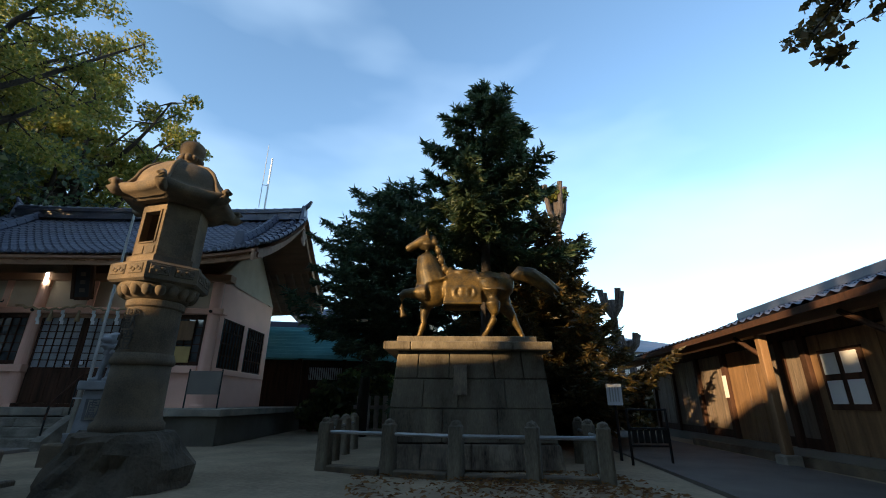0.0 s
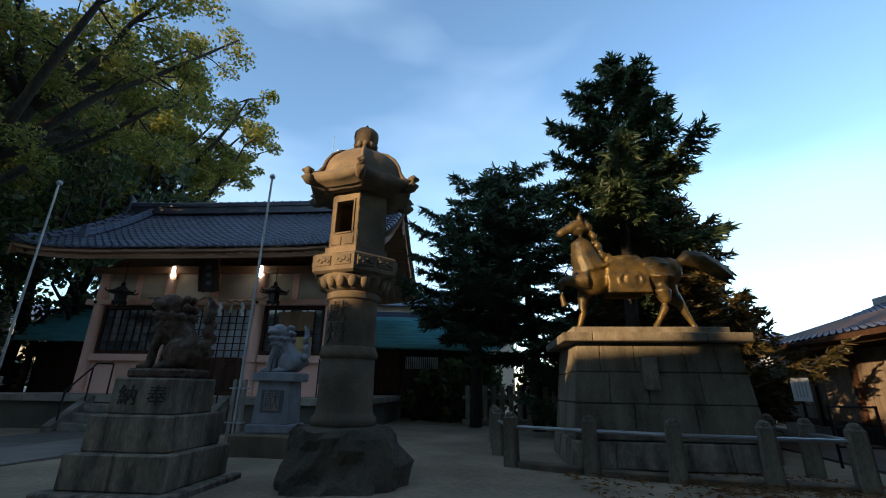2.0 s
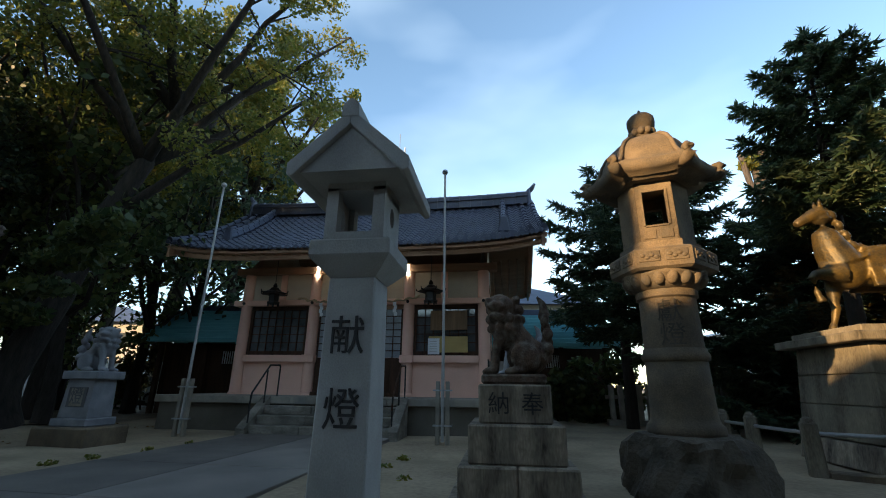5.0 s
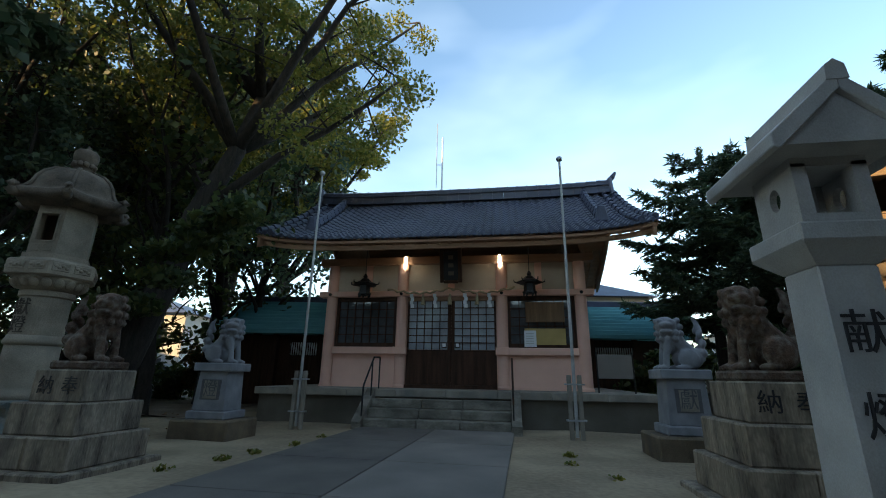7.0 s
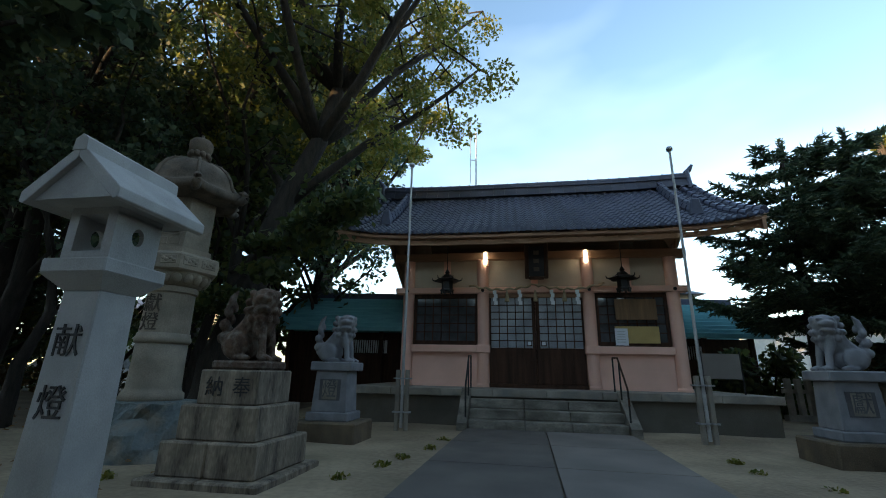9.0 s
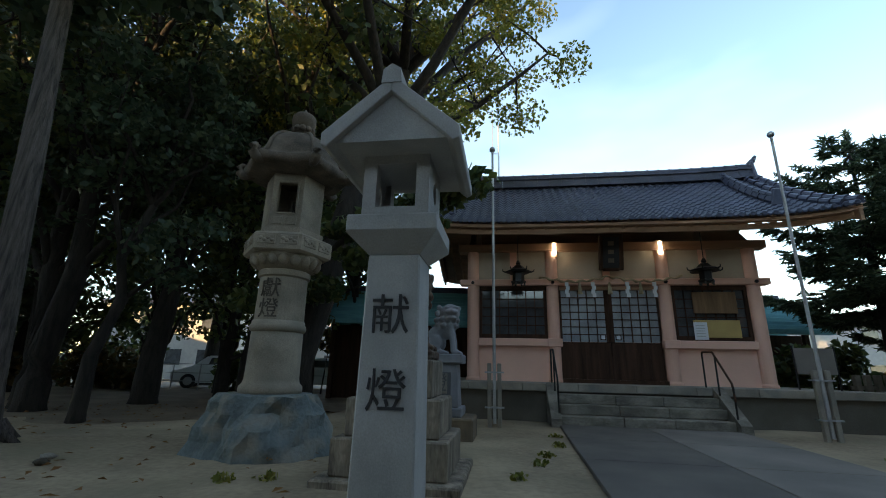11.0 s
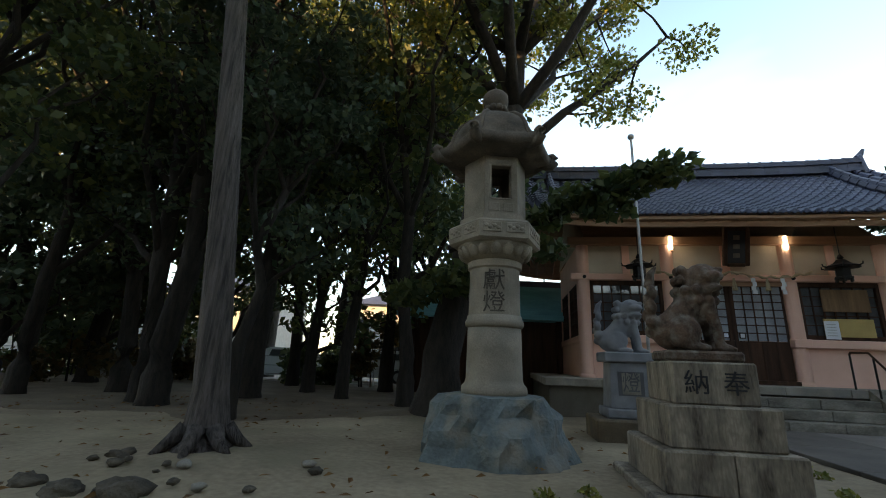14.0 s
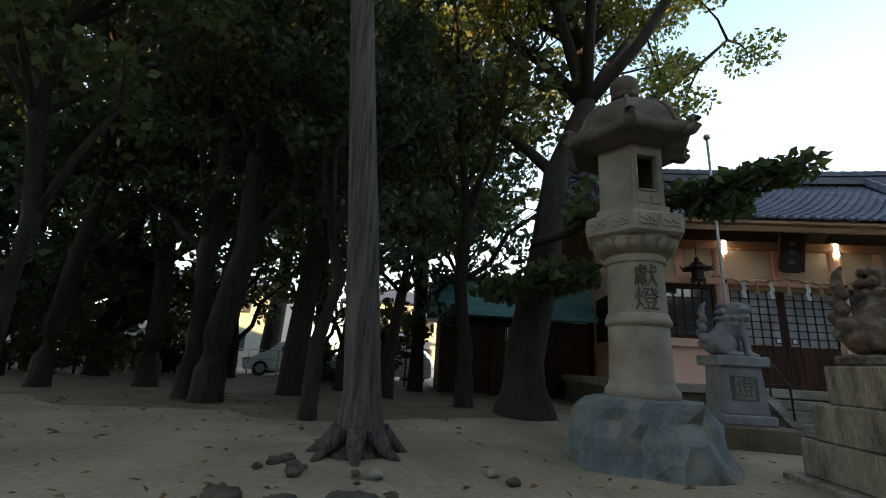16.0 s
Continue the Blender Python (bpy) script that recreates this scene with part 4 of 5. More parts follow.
def horse(bm):
    """A walking horse that faces -x, head high, one foreleg raised, tail streaming."""
    blob(bm, (-0.66, 0, 1.1), (0.4, 0.27, 0.37), (0, -14, 0))
    blob(bm, (-0.12, 0, 1.1), (0.62, 0.28, 0.33))
    blob(bm, (0.52, 0, 1.16), (0.45, 0.3, 0.34), (0, 8, 0))
    blob(bm, (0.78, 0, 1.2), (0.26, 0.25, 0.28))
    tube(bm, [(-0.68, 0, 1.2), (-0.78, 0, 1.5), (-0.83, 0, 1.82), (-0.8, 0, 2.08), (-0.8, 0, 2.2)], [0.33, 0.27, 0.19, 0.15, 0.12], 16)
    # head with jaw, nostril end, ears and forelock
    tube(bm, [(-0.76, 0, 2.2), (-0.9, 0, 2.19), (-1.08, 0, 2.1), (-1.22, 0, 2.02), (-1.27, 0, 1.99)], [0.13, 0.135, 0.1, 0.085, 0.06], 12)
    blob(bm, (-0.88, 0, 2.09), (0.13, 0.075, 0.11))
    for s in (-1, 1):
        tube(bm, [(-0.8, s * 0.06, 2.28), (-0.82, s * 0.075, 2.4), (-0.8, s * 0.075, 2.52)], [0.045, 0.045, 0.008], 8)
        blob(bm, (-0.95, s * 0.1, 2.18), (0.035, 0.025, 0.03), level=2)
        blob(bm, (-1.24, s * 0.055, 2.02), (0.03, 0.025, 0.03), level=2)
    for k in range(8):
        f = k / 7
        blob(bm, (-0.68 + 0.26 * f, 0.04 * (-1) ** k, 2.26 - 0.72 * f), (0.075, 0.06, 0.1), (0, -20, 0), level=2)
    # legs: planted fore, raised fore, leading hind, trailing hind
    for pts, rr in ((((-0.72, 0.14, 0.95), (-0.84, 0.14, 0.72), (-0.87, 0.14, 0.5), (-0.86, 0.14, 0.42), (-0.95, 0.14, 0.16), (-0.98, 0.14, 0.1), (-1.0, 0.14, 0.0)), (0.2, 0.12, 0.075, 0.075, 0.05, 0.06, 0.085)),
                    (((-0.8, -0.16, 1.0), (-1.05, -0.17, 0.98), (-1.26, -0.17, 0.98), (-1.31, -0.17, 0.92), (-1.3, -0.17, 0.68), (-1.28, -0.17, 0.58), (-1.25, -0.17, 0.48)), (0.19, 0.12, 0.085, 0.08, 0.05, 0.055, 0.08)),
                    (((0.56, -0.16, 1.05), (0.55, -0.17, 0.78), (0.6, -0.17, 0.56), (0.58, -0.17, 0.47), (0.42, -0.17, 0.2), (0.37, -0.17, 0.12), (0.34, -0.17, 0.0)), (0.25, 0.17, 0.09, 0.08, 0.05, 0.06, 0.085)),
                    (((0.72, 0.16, 1.05), (0.84, 0.16, 0.76), (1.0, 0.16, 0.56), (1.03, 0.16, 0.47), (1.16, 0.16, 0.2), (1.19, 0.16, 0.12), (1.25, 0.16, 0.0)), (0.25, 0.16, 0.09, 0.08, 0.05, 0.06, 0.085))):
        tube(bm, pts, rr, 12)
    # tail in several strands
    for o, dz in ((-0.06, 0.0), (0.05, 0.03), (0.0, -0.07), (-0.03, 0.07)):
        tube(bm, [(0.95, o * 0.4, 1.34), (1.15, o, 1.46 + dz), (1.42, o * 1.4, 1.4 + dz), (1.68, o * 1.6, 1.22 + dz * 1.4), (2.0 + dz, o, 0.98 + dz)], [0.06, 0.09, 0.105, 0.08, 0.01], 10)
    # saddle cloth with a crest of rings, saddle with raised ends, breast and crupper straps
    for s in (-1, 1):
        bm2 = [(-0.46, 0.72), (0.34, 0.72), (0.3, 1.36), (-0.4, 1.36)]
        a, b = [[bm.verts.new((x, s * (d - (0.1 if z > 1 else 0)), z)) for x, z in bm2] for d in (0.24, 0.335)]
        for k in range(4):
            bm.faces.new((a[k], a[(k + 1) % 4], b[(k + 1) % 4], b[k]))
        bm.faces.new(a), bm.faces.new(b)
        for cx in (-0.14, -0.02, 0.1):
            tube(bm, [(cx + 0.09 * math.cos(k * math.pi / 6), s * 0.315, 0.97 + 0.11 * math.sin(k * math.pi / 6)) for k in range(13)], 0.022, 6)
        tube(bm, [(-0.44, s * 0.335, 0.74), (0.32, s * 0.335, 0.74)], 0.026, 6)
        tube(bm, [(-0.4, s * 0.27, 1.3), (-0.7, s * 0.27, 1.16), (-1.02, s * 0.08, 1.08)], 0.026, 6)
        tube(bm, [(0.28, s * 0.26, 1.3), (0.6, s * 0.3, 1.28), (0.98, s * 0.08, 1.3)], 0.022, 6)
    blob(bm, (-0.05, 0, 1.43), (0.34, 0.25, 0.1))
    tube(bm, [(-0.3, -0.2, 1.38), (-0.3, 0, 1.56), (-0.3, 0.2, 1.38)], 0.05, 8)
    tube(bm, [(0.22, -0.2, 1.38), (0.22, 0, 1.52), (0.22, 0.2, 1.38)], 0.045, 8)


ped_m = pose(0.62, 9.85, 0, 0, 0, -10)
ped = thing("horse_pedestal", ped_m, "large battered granite block pedestal under the bronze horse", "pedestal")
PW, PD = 1.44, 1.0
for z0, z1, k0, cuts in ((0.0, 0.38, 1.06, (0.22, 0.5, 0.78)), (0.4, 0.93, 1.0, (0.33, 0.66)), (0.94, 1.42, 0.965, (0.2, 0.42, 0.72)), (1.43, 1.9, 0.93, (0.15, 0.36, 0.66, 0.85))):
    w, d = PW * k0, PD * k0
    edges = [0.0, *cuts, 1.0]
    for a, b in zip(edges, edges[1:]):
        bm = boxed(-w + 2 * w * a + 0.004, -w + 2 * w * b - 0.004, -d, d, z0, z1, 0.012)
        for v in bm.verts:
            k = 1 - 0.035 * (v.co.z - z0) / (z1 - z0)
            v.co.x, v.co.y = v.co.x * k, v.co.y * k
        part("granite_block", bm, M_BLOCK if z0 else M_STAIN, ped)
for a, b in ((-1.53, -1.05), (-1.046, 0.74), (0.744, 1.44)):
    part("cap_block", boxed(a, b, -1.12, 1.12, 1.905, 2.05, 0.015), M_BLOCK, ped)
part("top_slab", boxed(-1.32, 1.22, -0.9, 0.9, 2.05, 2.17, 0.015), M_BLOCK, ped)
part("bronze_plate", boxed(-0.3, -0.06, -1.04, -0.93, 1.15, 1.66, 0.008), M_STAIN, ped, "dark inscribed plate")
statue("bronze_horse_statue", ped_m @ pose(-0.04, 0, 2.165), M_BRONZE, horse, "golden-brown bronze horse statue striding on a pedestal", "statue", 0.028)

fence_m = pose(0, 0, 0)
fence = thing("stone_fence", fence_m, "low granite post fence with steel rails round the pedestal", "fence")
front = [Vector((-1.95, 9.3, 0)), Vector((-0.92, 8.64, 0)), Vector((0.04, 8.1, 0)), Vector((1.11, 7.77, 0)), Vector((2.05, 7.45, 0))]
left = [Vector((-1.9, 10.6, 0)), Vector((-1.75, 11.6, 0)), Vector((-1.6, 12.6, 0))]
right = [Vector((2.35, 8.5, 0)), Vector((2.75, 9.7, 0))]
for p in front + left + right:
    bm = boxed(-0.11, 0.11, -0.11, 0.11, -0.1, 0.72, 0.03, 0.9)
    blob(bm, (0, 0, 0.72), (0.085, 0.085, 0.07), level=2)
    part("post", bm, M_BLOCK, fence).matrix_basis = pose(p.x, p.y, 0, 0, 0, -30)
for line in (front, [front[0], *left], [front[-1], *right]):
    for a, b in zip(line, line[1:]):
        part("rail", tubed([a + Vector((0, 0, 0.56)), b + Vector((0, 0, 0.56))], 0.028, 8), M_STEEL, fence, "grey steel tube")
for a, b in zip(front, front[1:]):
    d = (b - a)
    bm = boxed(0.12, d.length - 0.12, -0.1, 0.1, -0.1, 0.07, 0.02)
    part("kerb_stone", bm, M_STONE, fence).matrix_basis = pose(a.x, a.y, 0, 0, 0, math.degrees(math.atan2(d.y, d.x)))


def tier_pedestal(m, label):
    t = thing("lion_dog_pedestal", m, label, "pedestal", "stepped pedestals")
    for w, z0, z1, n in ((0.74, -0.1, 0.05, 2), (0.6, 0.05, 0.41, 2), (0.5, 0.41, 0.79, 1), (0.39, 0.79, 1.19, 1)):
        for k in range(n):
            a, b = -w + 2 * w * k / n, -w + 2 * w * (k + 1) / n
            part("stone_tier", boxed(a + 0.003, b - 0.003, -w, w, z0, z1, 0.018), M_STAIN, t)
    part("plinth", boxed(-0.36, 0.36, -0.27, 0.27, 1.19, 1.3, 0.025), M_DARKST, t)
    for ch, x in (("納", -0.17), ("奉", 0.18)):
        lettering(ch, 0.24, pose(x, -0.392, 0.98, 90), M_INK, t, "carved_character")
    return t


for x, y, s in ((-14.88, 8.95, 1), (-6.57, 7.74, -1)):
    tier_pedestal(pose(x, y, 0, 0, 0, YAW), "stepped weather-streaked stone pedestal with carved characters")
    m = pose(x, y, 1.29, 0, 0, YAW) @ Matrix.Diagonal((s * 0.88, 0.9, 0.98, 1))
    statue("guardian_dog_statue", m, M_DARKST, lion_dog, "dark lichened seated stone guardian dog on a pedestal", "statue", 0.017, "old guardian dogs")


def square_pedestal(m, ch):
    t = thing("guardian_pedestal", m, "smooth grey granite pedestal on a rough stone block", "pedestal", "granite pedestals")
    part("rough_block", boxed(-0.72, 0.72, -0.6, 0.6, -0.1, 0.33, 0.03), M_STONE, t, "rough brown stone block")
    part("base_slab", boxed(-0.48, 0.48, -0.42, 0.42, 0.33, 0.48, 0.02), M_GREY, t)
    part("shaft", boxed(-0.4, 0.4, -0.34, 0.34, 0.48, 1.2, 0.012, 0.9), M_GREY, t)
    part("inset", boxed(-0.24, 0.24, -0.342, -0.3, 0.68, 1.05), M_DARKGREY, t, "dark inscribed panel")
    part("plate", boxed(-0.17, 0.17, -0.352, -0.343, 0.7, 1.03, 0.004), M_STONEB, t, "pale square ground of the character")
    lettering(ch, 0.34, pose(0, -0.353, 0.865, 90) @ Matrix.Diagonal((1.0, 1, 1, 1)), M_DARKGREY, t, "carved_character")
    part("cap", boxed(-0.48, 0.48, -0.4, 0.4, 1.2, 1.36, 0.02), M_GREY, t)
    return t


for x, y, s, ch in ((-14.45, 11.75, 1, "燈"), (-6.0, 10.52, -1, "獻")):
    square_pedestal(pose(x, y, 0, 0, 0, YAW) @ Matrix.Diagonal((0.83, 0.83, 1, 1)), ch)
    statue("guardian_dog_statue", pose(x, y, 1.35, 0, 0, YAW) @ Matrix.Diagonal((s * 0.9, 0.9, 0.94, 1)), M_GREY, lion_dog, "pale grey granite guardian dog seated on a pedestal", "statue", 0.017, "granite guardian dogs")

# unseen walls added behind the camera to close the place and cut the sun
# their heights keep the low sun off the low parts
for x0, x1, h in ((-95, -45, 15), (-45, -26.3, 17.5), (-26.3, -17, 7.3), (-17, -5, 6.8), (-5, 40, 12)):
    tagged(part("wall_behind", boxed(x0, x1, -6.6, -6.0, -0.2, h), M_DARKWOOD if h < 13 else M_HOUSE), "unseen plain wall added to block the low sun", "wall", kind="structure")


# ---- trees ----
def leaves(name, clumps, count, size, mat, parent, label, seed, flat=0.6, long=1.6, lean=0.0):
    """Many small leaf blades about clumps of (centre, radius); flat squeezes each clump upright."""
    rng = np.random.default_rng(seed)
    c = np.array([(*p, r) for p, r in clumps])
    pick = rng.choice(len(c), count, p=c[:, 3] ** 2 / (c[:, 3] ** 2).sum())
    d = rng.normal(size=(count, 3))
    d /= np.linalg.norm(d, axis=1)[:, None]
    rad = c[pick, 3] * rng.random(count) ** 0.45
    p = c[pick, :3] + d * rad[:, None] * (1, 1, flat)
    p[:, 2] -= lean * rad
    a = rng.normal(size=(count, 3))
    a /= np.linalg.norm(a, axis=1)[:, None]
    b = np.cross(a, rng.normal(size=(count, 3)))
    b /= np.linalg.norm(b, axis=1)[:, None]
    s = size * (0.6 + 0.8 * rng.random(count))[:, None]
    a, b = a * s * long / 2, b * s / 2
    v = np.stack([p - a, p - 0.1 * a + b, p + a, p - 0.1 * a - b], 1).reshape(-1, 3)
    me = bpy.data.meshes.new(name)
    me.vertices.add(len(v))
    me.vertices.foreach_set("co", v.ravel())
    me.loops.add(4 * count)
    me.loops.foreach_set("vertex_index", np.arange(4 * count))
    me.polygons.add(count)
    me.polygons.foreach_set("loop_start", np.arange(0, 4 * count, 4))
    me.materials.append(mat)
    me.update()
    ob = new(name, me)
    ob.parent = parent
    return tagged(ob, label)


def bent(p, q, sag, n, rng):
    p, q = Vector(p), Vector(q)
    return [p.lerp(q, k / n) + Vector((rng.uniform(-1, 1), rng.uniform(-1, 1), rng.uniform(-0.5, 0.5))) * sag * math.sin(math.pi * k / n) for k in range(n + 1)]


def broad_tree(x, y, h, r, crown, count, size, mat, bark, label, seed, bottom=0.35, lean=(0, 0), limbs=9, flare=1.5, clump=0.3):
    """A trunk that forks into limbs, each ending in a few leafy clumps. crown: its radius."""
    rng = random.Random(seed)
    t = thing("tree", pose(x, y, 0), label, "tree")
    top = Vector((lean[0], lean[1], h * 0.72))
    pts = [Vector((0, 0, -0.15)), Vector((0, 0, 0.15)), Vector((0, 0, 0.6))] + bent((0, 0, 1.2), top, 0.25, 5, rng)
    rr = [r * flare * 1.25, r * flare, r * 1.12] + [r * (1 - 0.13 * k) for k in range(6)]
    part("trunk", tubed(pts, rr, 14), bark, t, smooth=True)
    clumps = []
    for k in range(limbs):
        f = bottom + (0.98 - bottom) * k / limbs
        a = k * 2.4 + rng.uniform(-0.4, 0.4)
        i = min(7, 3 + int(f * 5))
        p = pts[i]
        reach = crown * (0.55 + 0.45 * math.sin(math.pi * min(1, 0.25 + 0.75 * (f - bottom) / (1 - bottom)))) * rng.uniform(0.7, 1.05)
        q = Vector((top.x * f + reach * math.cos(a), top.y * f + reach * math.sin(a), h * f + rng.uniform(0.05, 0.28) * h))
        q.z = min(q.z, h * 0.95)
        line = bent(p, q, 0.3, 5, rng)
        limb = part("limb", tubed(line, [r * 0.42 * (1 - 0.16 * j) for j in range(6)], 7), bark, t, smooth=True)
        for j in (2, 3, 4, 5):
            for _ in range(2):
                c = line[j] + Vector((rng.uniform(-1, 1), rng.uniform(-1, 1), rng.uniform(-0.5, 0.8))) * crown * 0.28
                part("twig", tubed(bent(line[j], c, 0.1, 2, rng), [r * 0.1, r * 0.07, r * 0.03], 5), bark, limb)
                clumps.append((c, crown * clump * rng.uniform(0.6, 1.2)))
    leaves("crown", clumps, count, size, mat, t, "", seed)
    return t


# old camphor beside the pale lantern, with a low branch towards the hall
camphor = broad_tree(-17.55, 13.1, 15.5, 0.38, 5.9, 32000, 0.085, M_CAMPHOR, M_BARK2, "old camphor tree with a mossy flared trunk", 11, 0.57, (2.4, 1.2), 15, 1.6, 0.135)
rng0 = random.Random(5)
line = bent((0.1, -0.1, 3.4), (3.5, -2.5, 4.1), 0.15, 6, rng0)
part("low_branch", tubed(line, [0.1, 0.08, 0.065, 0.05, 0.035, 0.025, 0.015], 7), M_BARK2, camphor)
leaves("low_leaves", [(p + Vector((0, 0, 0.1)), 0.55) for p in line[2:]] + [((1.6, -1.4, 3.1), 0.6), ((2.7, -2.0, 3.7), 0.5), ((0.4, -0.8, 2.6), 0.8), ((-0.6, -0.9, 2.3), 0.6)], 2600, 0.12, M_DARKLEAF, camphor, "dark green leaves on a low branch", 3, 0.4)
# tall cedar with a bare trunk
cedar = thing("tree", pose(-20.13, 9.42, 0), "tall straight cedar with bare grey bark and spreading roots", "tree")
part("trunk", tubed([(0, 0, -0.1), (0, 0, 0.12), (0, 0, 0.32), (-0.02, 0, 0.7), (-0.2, 0, 2.5), (-0.58, 0, 6), (-1.1, 0, 11), (-1.5, 0, 16)], [0.44, 0.31, 0.235, 0.19, 0.165, 0.14, 0.11, 0.06], 18), M_BARK, cedar, smooth=True)
rng0 = random.Random(8)
for k in range(7):
    a = k * 0.9 + 0.2
    part("root", tubed([(0.2 * math.cos(a), 0.2 * math.sin(a), 0.3), (0.34 * math.cos(a), 0.34 * math.sin(a), 0.17), (0.5 * math.cos(a + 0.1), 0.5 * math.sin(a + 0.1), 0.06)], [0.1, 0.07, 0.03], 8), M_BARK, cedar, smooth=True)
cl = []
for k in range(22):
    a, z = k * 2.4, 7.2 + k * 0.4
    q = Vector((2.0 * math.cos(a) - 0.8, 2.0 * math.sin(a), z + 0.2))
    part("branch", tubed([(-0.09 * z + 0.1, 0, z - 0.2), q], [0.05, 0.015], 6), M_BARK2, cedar)
    cl += [(q * f + Vector((0, 0, (1 - f) * z)), 0.75) for f in (0.5, 1.0)]
leaves("crown", cl, 9000, 0.2, M_CEDAR, cedar, "", 17)
# woods: trunks where they stand, crowns that merge above
WOODS = ((-27.6, 15.0, 13, 0.2), (-26.3, 16.6, 15, 0.24), (-23.6, 13.9, 15, 0.27), (-24.2, 14.4, 14, 0.24), (-22.6, 16.2, 15, 0.3), (-21.8, 18.8, 14, 0.2), (-21.3, 12.4, 9, 0.13), (-19.5, 20.5, 15, 0.24),
         (-18.4, 15.4, 14, 0.2), (-18.0, 21.6, 13, 0.2), (-24.5, 10.2, 10, 0.12), (-29.5, 19.5, 16, 0.3), (-26.5, 22, 15, 0.25), (-23.2, 21.5, 15, 0.22), (-31.5, 12.5, 15, 0.28), (-29.0, 8.5, 14, 0.24), (-34, 17, 15, 0.25), (-38, 20.5, 15, 0.25), (-33.5, 24, 14, 0.22), (-36, 10, 14, 0.24), (-28.5, 24.5, 13, 0.2), (-30.5, 17.2, 9, 0.2), (-33.5, 19.2, 9, 0.2), (-20.3, 17.0, 13, 0.17))
for k, (x, y, h, r) in enumerate(WOODS):
    broad_tree(x, y, h, r, 3.6 if r > 0.15 else 2.2, (6800 if y < 14.5 else 3900 if x > -24 else 7500) if r > 0.15 else 6000, 0.105 if y < 14.5 else 0.16, M_DARKLEAF if k % 3 else M_CEDAR, M_BARK2, "dark-trunked evergreen in the shrine wood", 30 + k, 0.12 if y > 17 and x < -20 else 0.26 if k % 2 else 0.36, (random.Random(k).uniform(-0.8, 0.8), random.Random(k + 99).uniform(-0.6, 0.6)), 12, 1.12, 0.24)
# sunlit yellow-green crowns behind the hall
for x, y, h, c, sd in ((-19.6, 27.5, 19.5, 6.0, 71), (-22.5, 26.5, 21, 6.0, 72), (-27, 28, 20, 6, 73)):
    broad_tree(x, y, h, 0.5, c, 38000, 0.14, M_CAMPHOR, M_BARK2, "tall yellow-green camphor behind the hall", sd, 0.42, (0.5, 0), 17, 1.2, 0.15)


def needles(name, sprays, count, size, mat, parent, seed):
    """Narrow needle tufts along sprays of (start, end), hanging a little, each turned away from its twig."""
    rng = np.random.default_rng(seed)
    a = np.array([s[0] for s in sprays])
    b = np.array([s[1] for s in sprays])
    w = np.linalg.norm(b - a, axis=1)
    pick = rng.choice(len(a), count, p=w / w.sum())
    d = (b - a) / w[:, None]
    p = a[pick] + (b - a)[pick] * rng.random(count)[:, None] + rng.normal(size=(count, 3)) * (0.035, 0.035, 0.02)
    u = d[pick] * 0.7 + rng.normal(size=(count, 3)) * (0.5, 0.5, 0.28) + (0, 0, -0.08)
    u /= np.linalg.norm(u, axis=1)[:, None]
    v = np.cross(u, rng.normal(size=(count, 3)))
    v /= np.linalg.norm(v, axis=1)[:, None]
    s = size * (0.6 + 0.8 * rng.random(count))[:, None]
    u, v = u * s, v * s * 0.11
    co = np.stack([p - v, p + u * 0.5 - v * 1.4, p + u, p + v * 1.2], 1).reshape(-1, 3)
    me = bpy.data.meshes.new(name)
    me.vertices.add(len(co))
    me.vertices.foreach_set("co", co.ravel())
    me.loops.add(4 * count)
    me.loops.foreach_set("vertex_index", np.arange(4 * count))
    me.polygons.add(count)
    me.polygons.foreach_set("loop_start", np.arange(0, 4 * count, 4))
    me.materials.append(mat)
    me.update()
    ob = new(name, me)
    ob.parent = parent
    return ob


